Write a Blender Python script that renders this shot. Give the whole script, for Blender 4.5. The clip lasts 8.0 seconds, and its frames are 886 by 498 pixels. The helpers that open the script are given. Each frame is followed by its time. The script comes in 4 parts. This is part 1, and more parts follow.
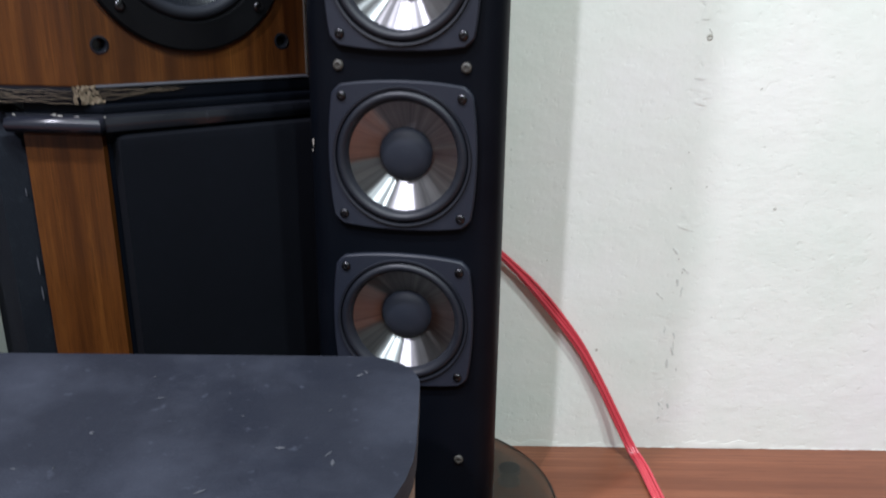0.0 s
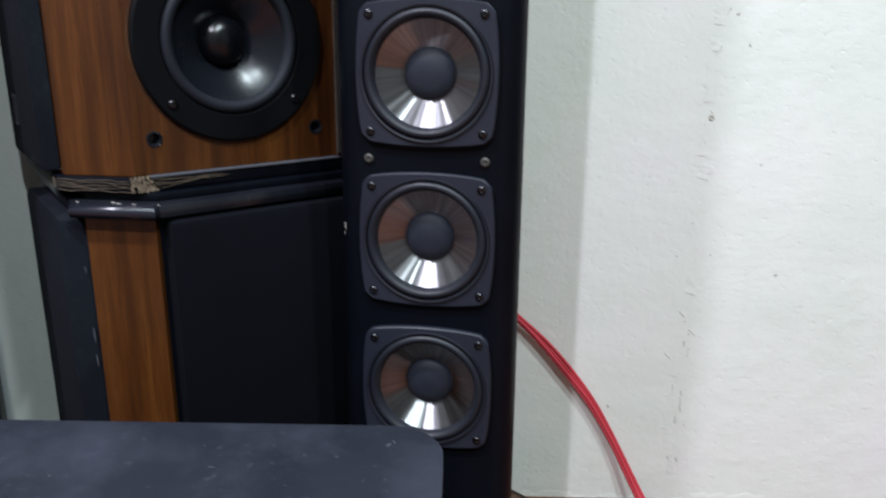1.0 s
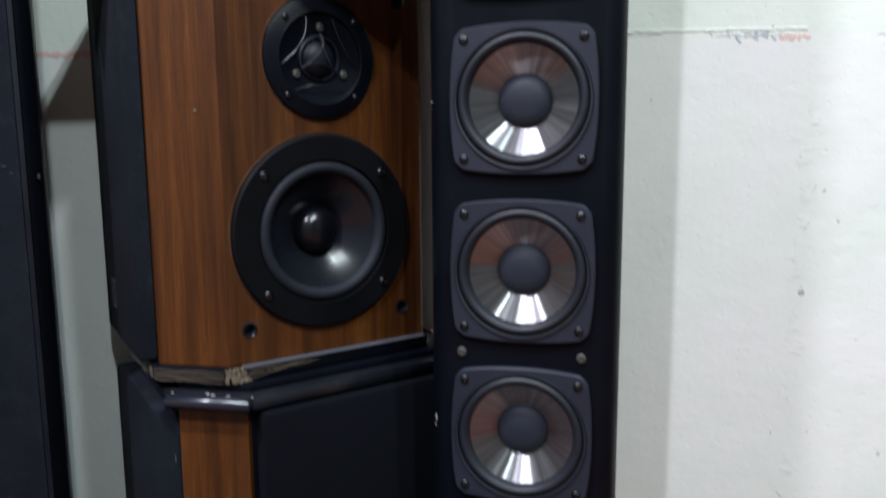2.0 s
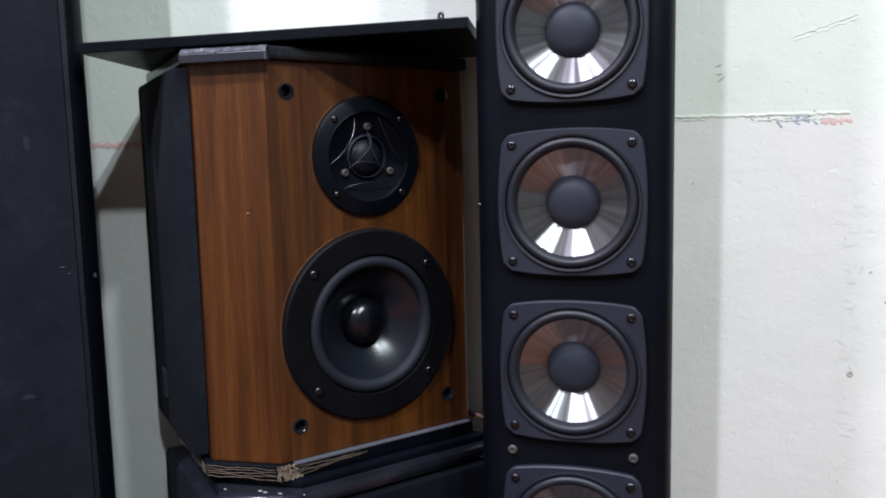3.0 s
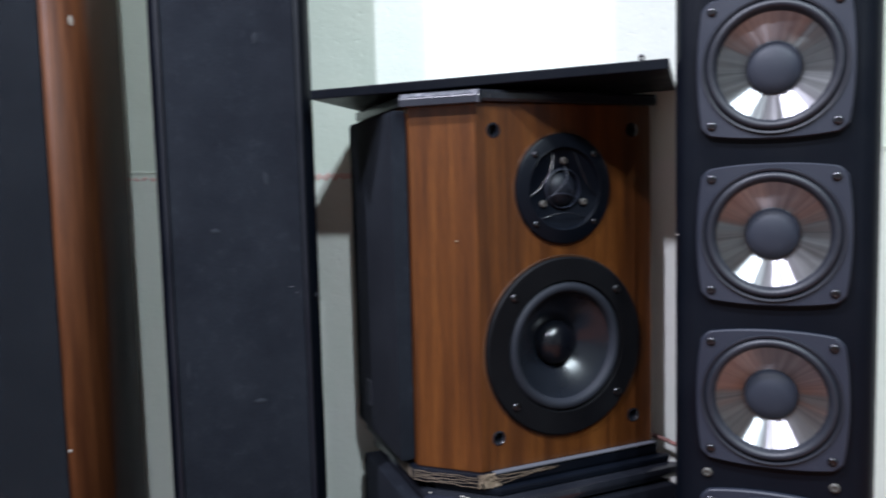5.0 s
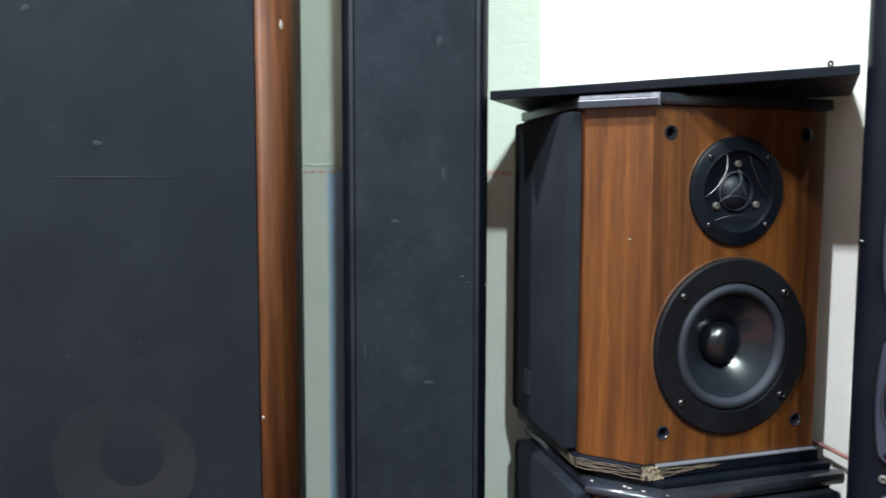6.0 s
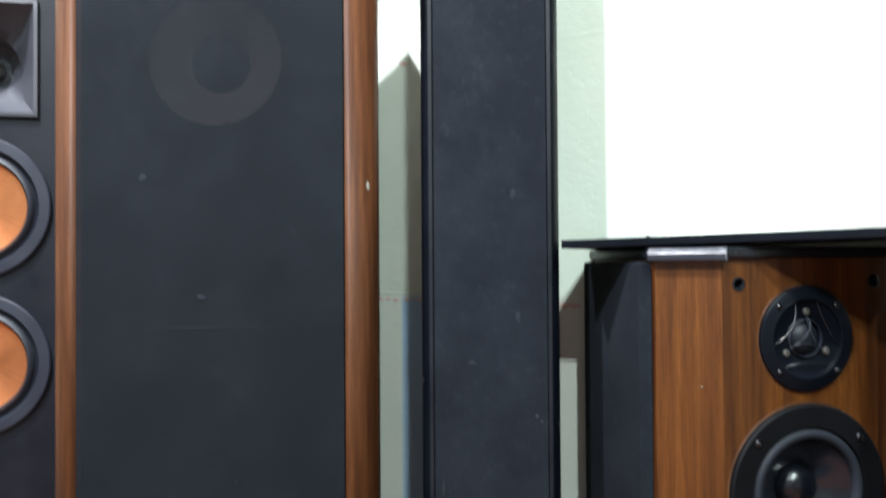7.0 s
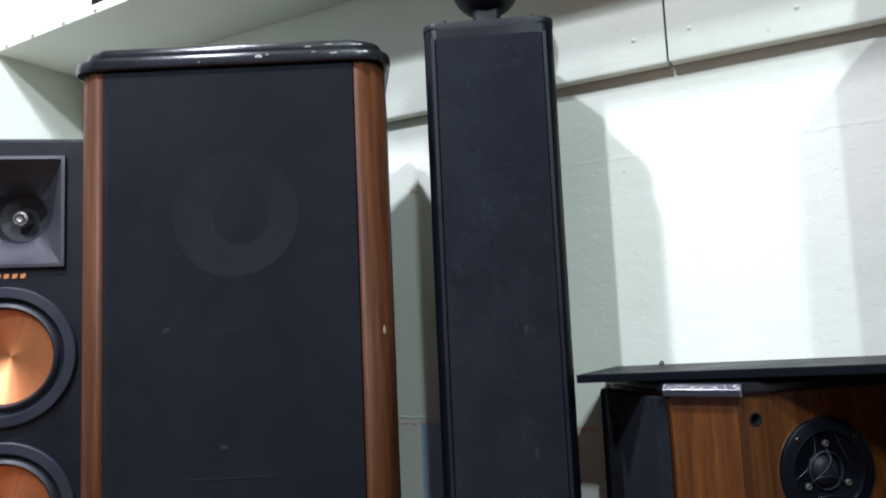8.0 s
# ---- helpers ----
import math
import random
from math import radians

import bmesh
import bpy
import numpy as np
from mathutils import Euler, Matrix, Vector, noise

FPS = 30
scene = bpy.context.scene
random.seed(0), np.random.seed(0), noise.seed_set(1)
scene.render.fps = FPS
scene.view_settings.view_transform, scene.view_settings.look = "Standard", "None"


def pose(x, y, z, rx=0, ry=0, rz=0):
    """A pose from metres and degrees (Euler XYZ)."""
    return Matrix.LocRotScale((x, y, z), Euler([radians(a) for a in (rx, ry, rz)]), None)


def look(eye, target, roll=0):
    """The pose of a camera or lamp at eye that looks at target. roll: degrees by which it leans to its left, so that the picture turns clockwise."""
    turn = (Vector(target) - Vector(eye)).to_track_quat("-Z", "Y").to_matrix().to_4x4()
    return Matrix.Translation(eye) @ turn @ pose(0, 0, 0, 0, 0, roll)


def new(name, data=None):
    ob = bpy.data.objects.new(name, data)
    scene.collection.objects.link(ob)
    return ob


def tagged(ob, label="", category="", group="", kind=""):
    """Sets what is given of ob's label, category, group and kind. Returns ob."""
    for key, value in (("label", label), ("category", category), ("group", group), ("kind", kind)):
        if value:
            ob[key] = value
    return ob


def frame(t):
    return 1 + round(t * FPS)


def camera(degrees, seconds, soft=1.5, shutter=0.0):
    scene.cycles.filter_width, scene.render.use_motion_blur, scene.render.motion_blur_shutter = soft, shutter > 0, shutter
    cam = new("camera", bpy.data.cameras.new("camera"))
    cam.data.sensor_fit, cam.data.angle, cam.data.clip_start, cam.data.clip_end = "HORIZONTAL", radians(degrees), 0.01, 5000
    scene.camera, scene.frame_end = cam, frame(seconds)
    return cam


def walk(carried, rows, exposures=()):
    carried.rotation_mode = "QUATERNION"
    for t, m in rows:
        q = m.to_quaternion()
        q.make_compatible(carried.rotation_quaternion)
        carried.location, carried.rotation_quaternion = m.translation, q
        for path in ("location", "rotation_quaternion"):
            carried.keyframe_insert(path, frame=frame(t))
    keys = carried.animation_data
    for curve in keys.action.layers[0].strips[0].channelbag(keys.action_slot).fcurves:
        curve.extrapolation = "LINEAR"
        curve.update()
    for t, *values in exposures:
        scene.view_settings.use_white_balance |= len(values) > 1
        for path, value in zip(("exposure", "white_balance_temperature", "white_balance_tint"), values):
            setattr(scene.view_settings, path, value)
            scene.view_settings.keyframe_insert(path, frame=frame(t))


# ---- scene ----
cam = camera(60.4, 8.0, soft=1.8, shutter=0.5)
PATH = [
    (0, (0.0345, -0.0403, 0.4745), (-0.0725, 1.8609, -0.1368), 0.69),
    (0.5, (0.0390, -0.0726, 0.5136), (-0.0707, 1.8384, -0.0660), 0.65),
    (1, (0.0329, -0.0805, 0.5314), (-0.1194, 1.8364, -0.0184), 0.38),
    (1.5, (0.0137, -0.0820, 0.5730), (-0.2483, 1.8474, 0.1162), -0.36),
    (2, (-0.0090, -0.0664, 0.6038), (-0.2815, 1.8939, 0.3154), -0.42),
    (2.2, (-0.0148, -0.0654, 0.6209), (-0.2954, 1.9005, 0.3834), -0.48),
    (3.3, (-0.0315, -0.0720, 0.6668), (-0.3950, 1.8833, 0.4550), -1.51),
    (3.5, (-0.0307, -0.0744, 0.6659), (-0.4208, 1.8767, 0.4634), -1.55),
    (4, (-0.0296, -0.0785, 0.6671), (-0.4568, 1.8673, 0.4894), -1.52),
    (4.5, (-0.0370, -0.0957, 0.6734), (-0.5490, 1.8301, 0.5019), -1.70),
    (5, (-0.0770, -0.1303, 0.6779), (-0.7354, 1.7511, 0.5134), -1.47),
    (5.2, (-0.0968, -0.1445, 0.6760), (-0.8068, 1.7182, 0.5135), -1.15),
    (6.3, (-0.1376, -0.2059, 0.6791), (-1.0618, 1.5612, 0.5269), 0.24),
    (6.5, (-0.1394, -0.2154, 0.6963), (-1.0787, 1.5465, 0.5797), 0.15),
    (7, (-0.1353, -0.2399, 0.7529), (-1.1454, 1.4861, 0.7804), -0.39),
    (7.5, (-0.1278, -0.2538, 0.8027), (-1.1574, 1.4545, 0.9500), -1.54),
    (8, (-0.1230, -0.2605, 0.8241), (-1.1518, 1.4406, 1.0430), -2.56),
]
EXPOSURES = [(0, 0.1, 6430, 13.5), (0.5, 0.06, 6330, 12.5), (1.5, -0.02, 6320, 14.5), (2.2, -0.02, 6350, 16), (3.5, 0.09, 6400, 20.5), (4.4, 0.16, 6330, 20), (5.0, 0.55, 6180, 16), (6.4, 1.36, 6600, 4), (7.0, 1.02, 6580, 6), (7.5, 0.36, 6400, 11), (8, -0.03, 6300, 13.5)]
walk(cam, [(t, look(eye, target, roll)) for t, eye, target, roll in PATH], EXPOSURES)

# ---- light: fluorescent tubes under the ceiling, before and beside the row of loudspeakers ----
world = bpy.data.worlds.new("world")
scene.world = world
world.use_nodes = True
world.node_tree.nodes["Background"].inputs[0].default_value = (0.82, 0.94, 1.0, 1)
world.node_tree.nodes["Background"].inputs[1].default_value = 0.024


COOL, GREENISH = (0.94, 0.955, 1.06), (0.84, 0.99, 1.0)


def tube_light(x, y, z, watts, colour, length=0.12, width=0.045, turn=0):
    data = bpy.data.lights.new("tube_light", "AREA")
    data.shape, data.size, data.size_y, data.energy = "RECTANGLE", width, length, watts
    data.color = colour
    ob = new("tube_light", data)
    ob.matrix_world = pose(x, y, z, 0, 0, turn)
    return ob


tube_light(-0.55, -1.02, 2.25, 42.0, COOL)
tube_light(-0.81, -0.26, 2.14, 36.0, COOL)
tube_light(0.62, -1.10, 2.25, 33.0, GREENISH)
tube_light(0.55, -0.31, 2.05, 24.0, GREENISH)


# ---- materials ----
def shader(name, colour, rough=0.5, metal=0.0, spec=0.5):
    m = bpy.data.materials.new(name)
    m.use_nodes = True
    b = m.node_tree.nodes["Principled BSDF"]
    b.inputs["Base Color"].default_value = (*colour, 1)
    b.inputs["Roughness"].default_value = rough
    b.inputs["Metallic"].default_value = metal
    b.inputs["Specular IOR Level"].default_value = spec
    return m, m.node_tree, b


def node(tree, kind, **values):
    n = tree.nodes.new(kind)
    for key, value in values.items():
        n.inputs[key].default_value = value
    return n


def coords(tree, scale=(1, 1, 1)):
    c = tree.nodes.new("ShaderNodeTexCoord")
    m = node(tree, "ShaderNodeMapping", Scale=scale)
    tree.links.new(c.outputs["Object"], m.inputs["Vector"])
    return m.outputs["Vector"]


def noise_tex(tree, vec, scale, detail=4.0, rough=0.55):
    n = node(tree, "ShaderNodeTexNoise", Scale=scale, Detail=detail, Roughness=rough)
    tree.links.new(vec, n.inputs["Vector"])
    return n.outputs["Fac"]


def ramp(tree, fac, stops):
    r = tree.nodes.new("ShaderNodeValToRGB")
    e = r.color_ramp.elements
    while len(e) < len(stops):
        e.new(0.5)
    for el, (p, c) in zip(e, stops):
        el.position, el.color = p, (*c, 1)
    tree.links.new(fac, r.inputs["Fac"])
    return r.outputs["Color"]


def mixed(tree, fac, a, b, mode="MIX"):
    m = tree.nodes.new("ShaderNodeMix")
    m.data_type, m.blend_type = "RGBA", mode
    for sock, val in ((m.inputs[0], fac), (m.inputs[6], a), (m.inputs[7], b)):
        if isinstance(val, (int, float)):
            sock.default_value = val
        elif isinstance(val, tuple):
            sock.default_value = (*val, 1)
        else:
            tree.links.new(val, sock)
    return m.outputs[2]


def bump(tree, b, height, strength, dist=0.001, under=None):
    n = node(tree, "ShaderNodeBump", Strength=strength, Distance=dist)
    tree.links.new(height, n.inputs["Height"])
    if under is not None:
        tree.links.new(under, n.inputs["Normal"])
    tree.links.new(n.outputs["Normal"], b.inputs["Normal"])
    return n.outputs["Normal"]


def painted_black(name, colour, rough, dust=0.35, grain=700.0, grain_strength=0.15, dust_colour=(0.09, 0.09, 0.1), spec=0.5):
    """Black lacquer, vinyl or plastic: fine grain, with dusty and rubbed patches."""
    m, t, b = shader(name, colour, rough, 0, spec)
    v = coords(t)
    patches = ramp(t, noise_tex(t, v, 9, 6, 0.6), [(0.45, (0, 0, 0)), (0.8, (dust, dust, dust))])
    specks = ramp(t, noise_tex(t, v, 140, 2), [(0.66, (0, 0, 0)), (0.8, (dust, dust, dust))])
    col = mixed(t, patches, colour, dust_colour)
    col = mixed(t, specks, col, dust_colour)
    t.links.new(col, b.inputs["Base Color"])
    r = ramp(t, noise_tex(t, v, 14, 5), [(0.3, (rough * 0.8,) * 3), (0.75, (min(1, rough * 1.35),) * 3)])
    t.links.new(r, b.inputs["Roughness"])
    bump(t, b, noise_tex(t, v, grain, 2), grain_strength, 0.0004)
    return m


def wood(name, dark, mid, light, rough=0.35, across=38.0, spec=0.4, along="z"):
    """Veneer with its grain along one axis."""
    def run(k):
        return (k, 1, 1) if along == "x" else (1, 1, k)

    m, t, b = shader(name, mid, rough, 0, spec)
    v = coords(t, run(0.045))
    broad = noise_tex(t, v, across, 5, 0.6)
    fine = noise_tex(t, coords(t, run(0.02)), across * 14, 3, 0.6)
    pores = noise_tex(t, coords(t, run(0.035)), across * 30, 2, 0.5)
    col = ramp(t, broad, [(0.34, dark), (0.5, mid), (0.66, light)])
    col = mixed(t, ramp(t, fine, [(0.34, (0.6, 0.6, 0.6)), (0.60, (0, 0, 0))]), col, dark)
    col = mixed(t, ramp(t, pores, [(0.3, (0.5, 0.5, 0.5)), (0.45, (0, 0, 0))]), col, tuple(c * 0.5 for c in dark))
    big = noise_tex(t, coords(t, run(0.4)), 5, 3)
    col = mixed(t, ramp(t, big, [(0.35, (0, 0, 0)), (0.75, (0.3, 0.3, 0.3))]), col, light)
    t.links.new(col, b.inputs["Base Color"])
    bump(t, b, pores, 0.12, 0.0003)
    return m


def cloth(name, colour, spec=0.12, dust=(0.07, 0.075, 0.08)):
    """Grille cloth: a tight weave with dust on it."""
    m, t, b = shader(name, colour, 0.9, 0, spec)
    c = t.nodes.new("ShaderNodeTexCoord").outputs["Object"]
    heights = []
    for axis, twist in (("X", 0), ("Z", 0)):
        w = node(t, "ShaderNodeTexWave", Scale=520.0, Distortion=1.2, Detail=1.0)
        w.bands_direction = axis
        t.links.new(c, w.inputs["Vector"])
        heights.append(w.outputs["Fac"])
    mul = t.nodes.new("ShaderNodeMath")
    mul.operation = "MULTIPLY"
    t.links.new(heights[0], mul.inputs[0])
    t.links.new(heights[1], mul.inputs[1])
    patches = ramp(t, noise_tex(t, c, 7, 6, 0.65), [(0.42, (0, 0, 0)), (0.85, (0.4, 0.4, 0.4))])
    specks = ramp(t, noise_tex(t, c, 75, 6, 0.8), [(0.55, (0, 0, 0)), (0.80, (0.55, 0.55, 0.55))])
    col = mixed(t, patches, colour, dust)
    col = mixed(t, specks, col, dust)
    threads = ramp(t, noise_tex(t, c, 950, 2, 0.7), [(0.30, (0.45, 0.45, 0.45)), (0.70, (1.0, 1.0, 1.0))])
    col = mixed(t, 1.0, col, threads, "MULTIPLY")
    t.links.new(col, b.inputs["Base Color"])
    bump(t, b, mul.outputs[0], 0.35, 0.0005)
    return m


def plaster(name):
    """Old trowelled wall paint: greenish white above a levelling line, cooler white below it."""
    m, t, b = shader(name, (0.74, 0.78, 0.72), 0.75, 0, 0.25)
    v = coords(t)
    mottled = noise_tex(t, v, 3.2, 7, 0.62)
    upper = ramp(t, mottled, [(0.3, (0.64, 0.69, 0.60)), (0.55, (0.72, 0.76, 0.68)), (0.75, (0.77, 0.80, 0.73))])
    lower = ramp(t, mottled, [(0.3, (0.66, 0.71, 0.64)), (0.52, (0.745, 0.75, 0.70)), (0.72, (0.79, 0.76, 0.75))])
    sep = t.nodes.new("ShaderNodeSeparateXYZ")
    t.links.new(v, sep.inputs[0])
    wob = noise_tex(t, coords(t, (1, 1, 0.2)), 22, 5, 0.7)
    add = t.nodes.new("ShaderNodeMath")
    add.operation = "MULTIPLY_ADD"
    t.links.new(wob, add.inputs[0])
    add.inputs[1].default_value = 0.016
    t.links.new(sep.outputs["Z"], add.inputs[2])
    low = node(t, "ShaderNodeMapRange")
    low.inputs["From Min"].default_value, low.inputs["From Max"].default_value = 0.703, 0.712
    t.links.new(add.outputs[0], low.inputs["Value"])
    # blue below the line, its left edge painted at a cast shadow's border
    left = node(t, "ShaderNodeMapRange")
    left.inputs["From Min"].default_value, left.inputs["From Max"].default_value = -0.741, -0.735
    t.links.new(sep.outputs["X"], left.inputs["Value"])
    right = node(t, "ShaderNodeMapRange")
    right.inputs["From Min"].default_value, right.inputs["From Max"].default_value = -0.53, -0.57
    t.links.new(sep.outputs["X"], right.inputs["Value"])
    lit_blue = t.nodes.new("ShaderNodeMath")
    lit_blue.operation = "MULTIPLY"
    t.links.new(left.outputs[0], lit_blue.inputs[0])
    t.links.new(right.outputs[0], lit_blue.inputs[1])
    lower = mixed(t, lit_blue.outputs[0], lower, (0.40, 0.55, 0.74))
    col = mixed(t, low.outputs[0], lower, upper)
    stains = ramp(t, noise_tex(t, coords(t, (1, 1, 0.6)), 11, 8, 0.72), [(0.58, (0, 0, 0)), (0.8, (0.35, 0.35, 0.35))])
    col = mixed(t, stains, col, (0.60, 0.60, 0.52))
    specks = ramp(t, noise_tex(t, v, 75, 3, 0.5), [(0.73, (0, 0, 0)), (0.79, (0.6, 0.6, 0.6))])
    col = mixed(t, specks, col, (0.38, 0.36, 0.31))
    t.links.new(col, b.inputs["Base Color"])
    trowel = bump(t, b, noise_tex(t, coords(t, (0.8, 1, 1.5)), 34, 6, 0.65), 0.16, 0.003)
    first = bump(t, b, noise_tex(t, v, 15, 7, 0.6), 0.34, 0.006, trowel)
    pits = ramp(t, noise_tex(t, v, 110, 4, 0.6), [(0.28, (0, 0, 0)), (0.42, (1, 1, 1))])
    bump(t, b, pits, 0.22, 0.0015, first)
    return m


def brushed(name, colour, rough, aniso, low=0.7):
    m, t, b = shader(name, colour, rough, 1.0)
    b.inputs["Anisotropic"].default_value = aniso
    b.inputs["Anisotropic Rotation"].default_value = 0.25
    g = t.nodes.new("ShaderNodeTangent")
    g.direction_type, g.axis = "RADIAL", "Y"
    t.links.new(g.outputs[0], b.inputs["Tangent"])
    v = coords(t, (1, 0.2, 1))
    col = mixed(t, ramp(t, noise_tex(t, v, 60, 4), [(0.35, (0, 0, 0)), (0.7, (0.35, 0.35, 0.35))]), colour, tuple(c * 0.7 for c in colour))
    turned = node(t, "ShaderNodeMapping", Rotation=(radians(90), 0, 0))
    t.links.new(t.nodes.new("ShaderNodeTexCoord").outputs["Object"], turned.inputs["Vector"])
    around = t.nodes.new("ShaderNodeTexGradient")
    around.gradient_type = "RADIAL"
    t.links.new(turned.outputs["Vector"], around.inputs["Vector"])
    streaks = node(t, "ShaderNodeTexNoise", Scale=46.0, Detail=5.0, Roughness=0.7)
    streaks.noise_dimensions = "1D"
    t.links.new(around.outputs["Fac"], streaks.inputs["W"])
    streaked = ramp(t, streaks.outputs["Fac"], [(0.33, (low, low, low)), (0.66, (1, 1, 1))])
    t.links.new(mixed(t, 1.0, col, streaked, "MULTIPLY"), b.inputs["Base Color"])
    return m


WALL = plaster("wall_paint")
FLOOR = wood("floor_laminate", (0.10, 0.030, 0.014), (0.17, 0.056, 0.027), (0.25, 0.090, 0.046), 0.4, 22.0, along="x")
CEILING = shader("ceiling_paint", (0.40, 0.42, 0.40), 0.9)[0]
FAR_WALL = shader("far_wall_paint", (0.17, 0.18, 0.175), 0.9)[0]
WALNUT = wood("walnut_veneer", (0.027, 0.0078, 0.0020), (0.074, 0.0235, 0.0046), (0.116, 0.0405, 0.0082), across=70.0)
MAHOGANY = wood("mahogany_sides", (0.022, 0.0066, 0.0022), (0.050, 0.0165, 0.0052), (0.082, 0.0295, 0.0098), 0.55, 130.0, spec=0.14)
BLACK = painted_black("black_lacquer", (0.0020, 0.0029, 0.0052), 0.4, 0.15, dust_colour=(0.012, 0.016, 0.025), spec=0.11)
SATIN = painted_black("black_satin", (0.0026, 0.0039, 0.0076), 0.5, 0.2, dust_colour=(0.017, 0.019, 0.027), spec=0.25)
VINYL = painted_black("black_ash_vinyl", (0.0112, 0.0136, 0.0222), 0.7, 0.75, 420, 0.9, (0.046, 0.052, 0.072), 0.3)
GLOSS = painted_black("black_gloss_paint", (0.007, 0.008, 0.011), 0.2, 0.3, 60, 0.25, (0.04, 0.042, 0.05))
CONE = painted_black("woofer_cone", (0.0055, 0.0070, 0.0106), 0.24, 0.25, dust_colour=(0.020, 0.024, 0.032), spec=0.5)
SOFT = painted_black("soft_rubber", (0.0095, 0.0115, 0.0165), 0.62, 0.3, dust_colour=(0.022, 0.025, 0.033), spec=0.22)
FLAT = painted_black("flat_black_frame", (0.0016, 0.0018, 0.0026), 0.6, 0.1, dust_colour=(0.008, 0.009, 0.012), spec=0.12)
CLOTH = cloth("black_grille_cloth", (0.0074, 0.0098, 0.0148), dust=(0.034, 0.042, 0.053))
THIN_CLOTH = cloth("thin_grille_cloth", (0.0098, 0.0126, 0.0172), dust=(0.030, 0.036, 0.044))
tt = THIN_CLOTH.node_tree
clear, veil = tt.nodes.new("ShaderNodeBsdfTransparent"), tt.nodes.new("ShaderNodeMixShader")
veil.inputs[0].default_value = 0.31
tt.links.new(tt.nodes["Principled BSDF"].outputs[0], veil.inputs[1])
tt.links.new(clear.outputs[0], veil.inputs[2])
tt.links.new(veil.outputs[0], tt.nodes["Material Output"].inputs["Surface"])
PAPER = painted_black("paper_cone", (0.40, 0.33, 0.28), 0.85)
PLASTIC = painted_black("driver_frame", (0.0115, 0.0142, 0.0235), 0.48, 0.2, dust_colour=(0.03, 0.033, 0.045), spec=0.38)
RUBBER = painted_black("rubber", (0.0080, 0.0095, 0.0150), 0.48, 0.2, dust_colour=(0.04, 0.042, 0.05), spec=0.4)
DARKCONE = painted_black("polypropylene_cone", (0.0022, 0.0027, 0.0046), 0.27, 0.12, dust_colour=(0.012, 0.014, 0.021), spec=0.5)
DUSTCAP = painted_black("dust_cap", (0.013, 0.016, 0.025), 0.6, 0.3, dust_colour=(0.04, 0.042, 0.052), spec=0.3)
ALUMINIUM = brushed("brushed_aluminium", (0.42, 0.42, 0.435), 0.42, 0.96)
COPPER = brushed("copper_cone", (0.66, 0.28, 0.122), 0.56, 0.6, 0.9)
HORN = painted_black("horn_grey", (0.032, 0.034, 0.043), 0.5, 0.3)
SCREW = shader("screw_steel", (0.06, 0.06, 0.065), 0.3, 1.0)[0]
BRASS = painted_black("dull_brass", (0.045, 0.041, 0.035), 0.5, 0.3)
PLUG = shader("dull_metal", (0.22, 0.21, 0.20), 0.4, 1.0)[0]
CHROME = shader("chrome", (0.6, 0.6, 0.62), 0.2, 1.0)[0]
NOSE = painted_black("rounded_black_trim", (0.010, 0.0115, 0.018), 0.24, 0.15, 90, 0.05, (0.05, 0.05, 0.06), 0.6)
BARE_WOOD = painted_black("bare_chipboard_corner", (0.14, 0.108, 0.076), 0.9, 0.9, 900, 0.8, (0.34, 0.28, 0.21), 0.1)
# darker copy of the grille cloth: weak light low down put into colour
SHADED_CLOTH = cloth("clean_black_cloth", (0.0019, 0.0028, 0.0056), dust=(0.006, 0.008, 0.0135))
RIM = wood("walnut_cut_edge", (0.03, 0.012, 0.006), (0.07, 0.032, 0.016), (0.11, 0.056, 0.03), 0.6, 200.0)
VINYL_DUST = painted_black("rubbed_vinyl", (0.05, 0.053, 0.064), 0.8)
RED = shader("red_paint_mark", (0.72, 0.50, 0.46), 0.9)[0]
CABLE_RED = shader("red_cable", (0.56, 0.055, 0.075), 0.2, spec=0.7)[0]
WHITE = painted_black("white_paint", (0.70, 0.74, 0.66), 0.6, 0.4, 60, 0.2, (0.58, 0.60, 0.52))
GLASS, gt, gb = shader("smoked_glass", (0.45, 0.40, 0.34), 0.05)
gb.inputs["Transmission Weight"].default_value = 1.0


# ---- mesh helpers ----
def part(name, bm, mat, parent=None, label="", smooth=0.0):
    """Links a bmesh as one object under its thing; smooth: the largest angle that is shaded round."""
    if smooth:
        for f in bm.faces:
            f.smooth = True
        for e in bm.edges:
            if len(e.link_faces) == 2 and e.calc_face_angle(0) > radians(smooth):
                e.smooth = False
    me = bpy.data.meshes.new(name)
    bm.to_mesh(me)
    bm.free()
    if mat:
        me.materials.append(mat)
    ob = new(name, me)
    if parent:
        ob.parent = parent
    if label:
        tagged(ob, label)
    return ob


def thing(name, m, label, category, group=""):
    ob = new(name)
    ob.empty_display_size = 0.05
    ob.matrix_world = m
    return tagged(ob, label, category, group)


def structure(ob, label, category=""):
    return tagged(ob, label, category or ob.name.split("_")[0], kind="structure")


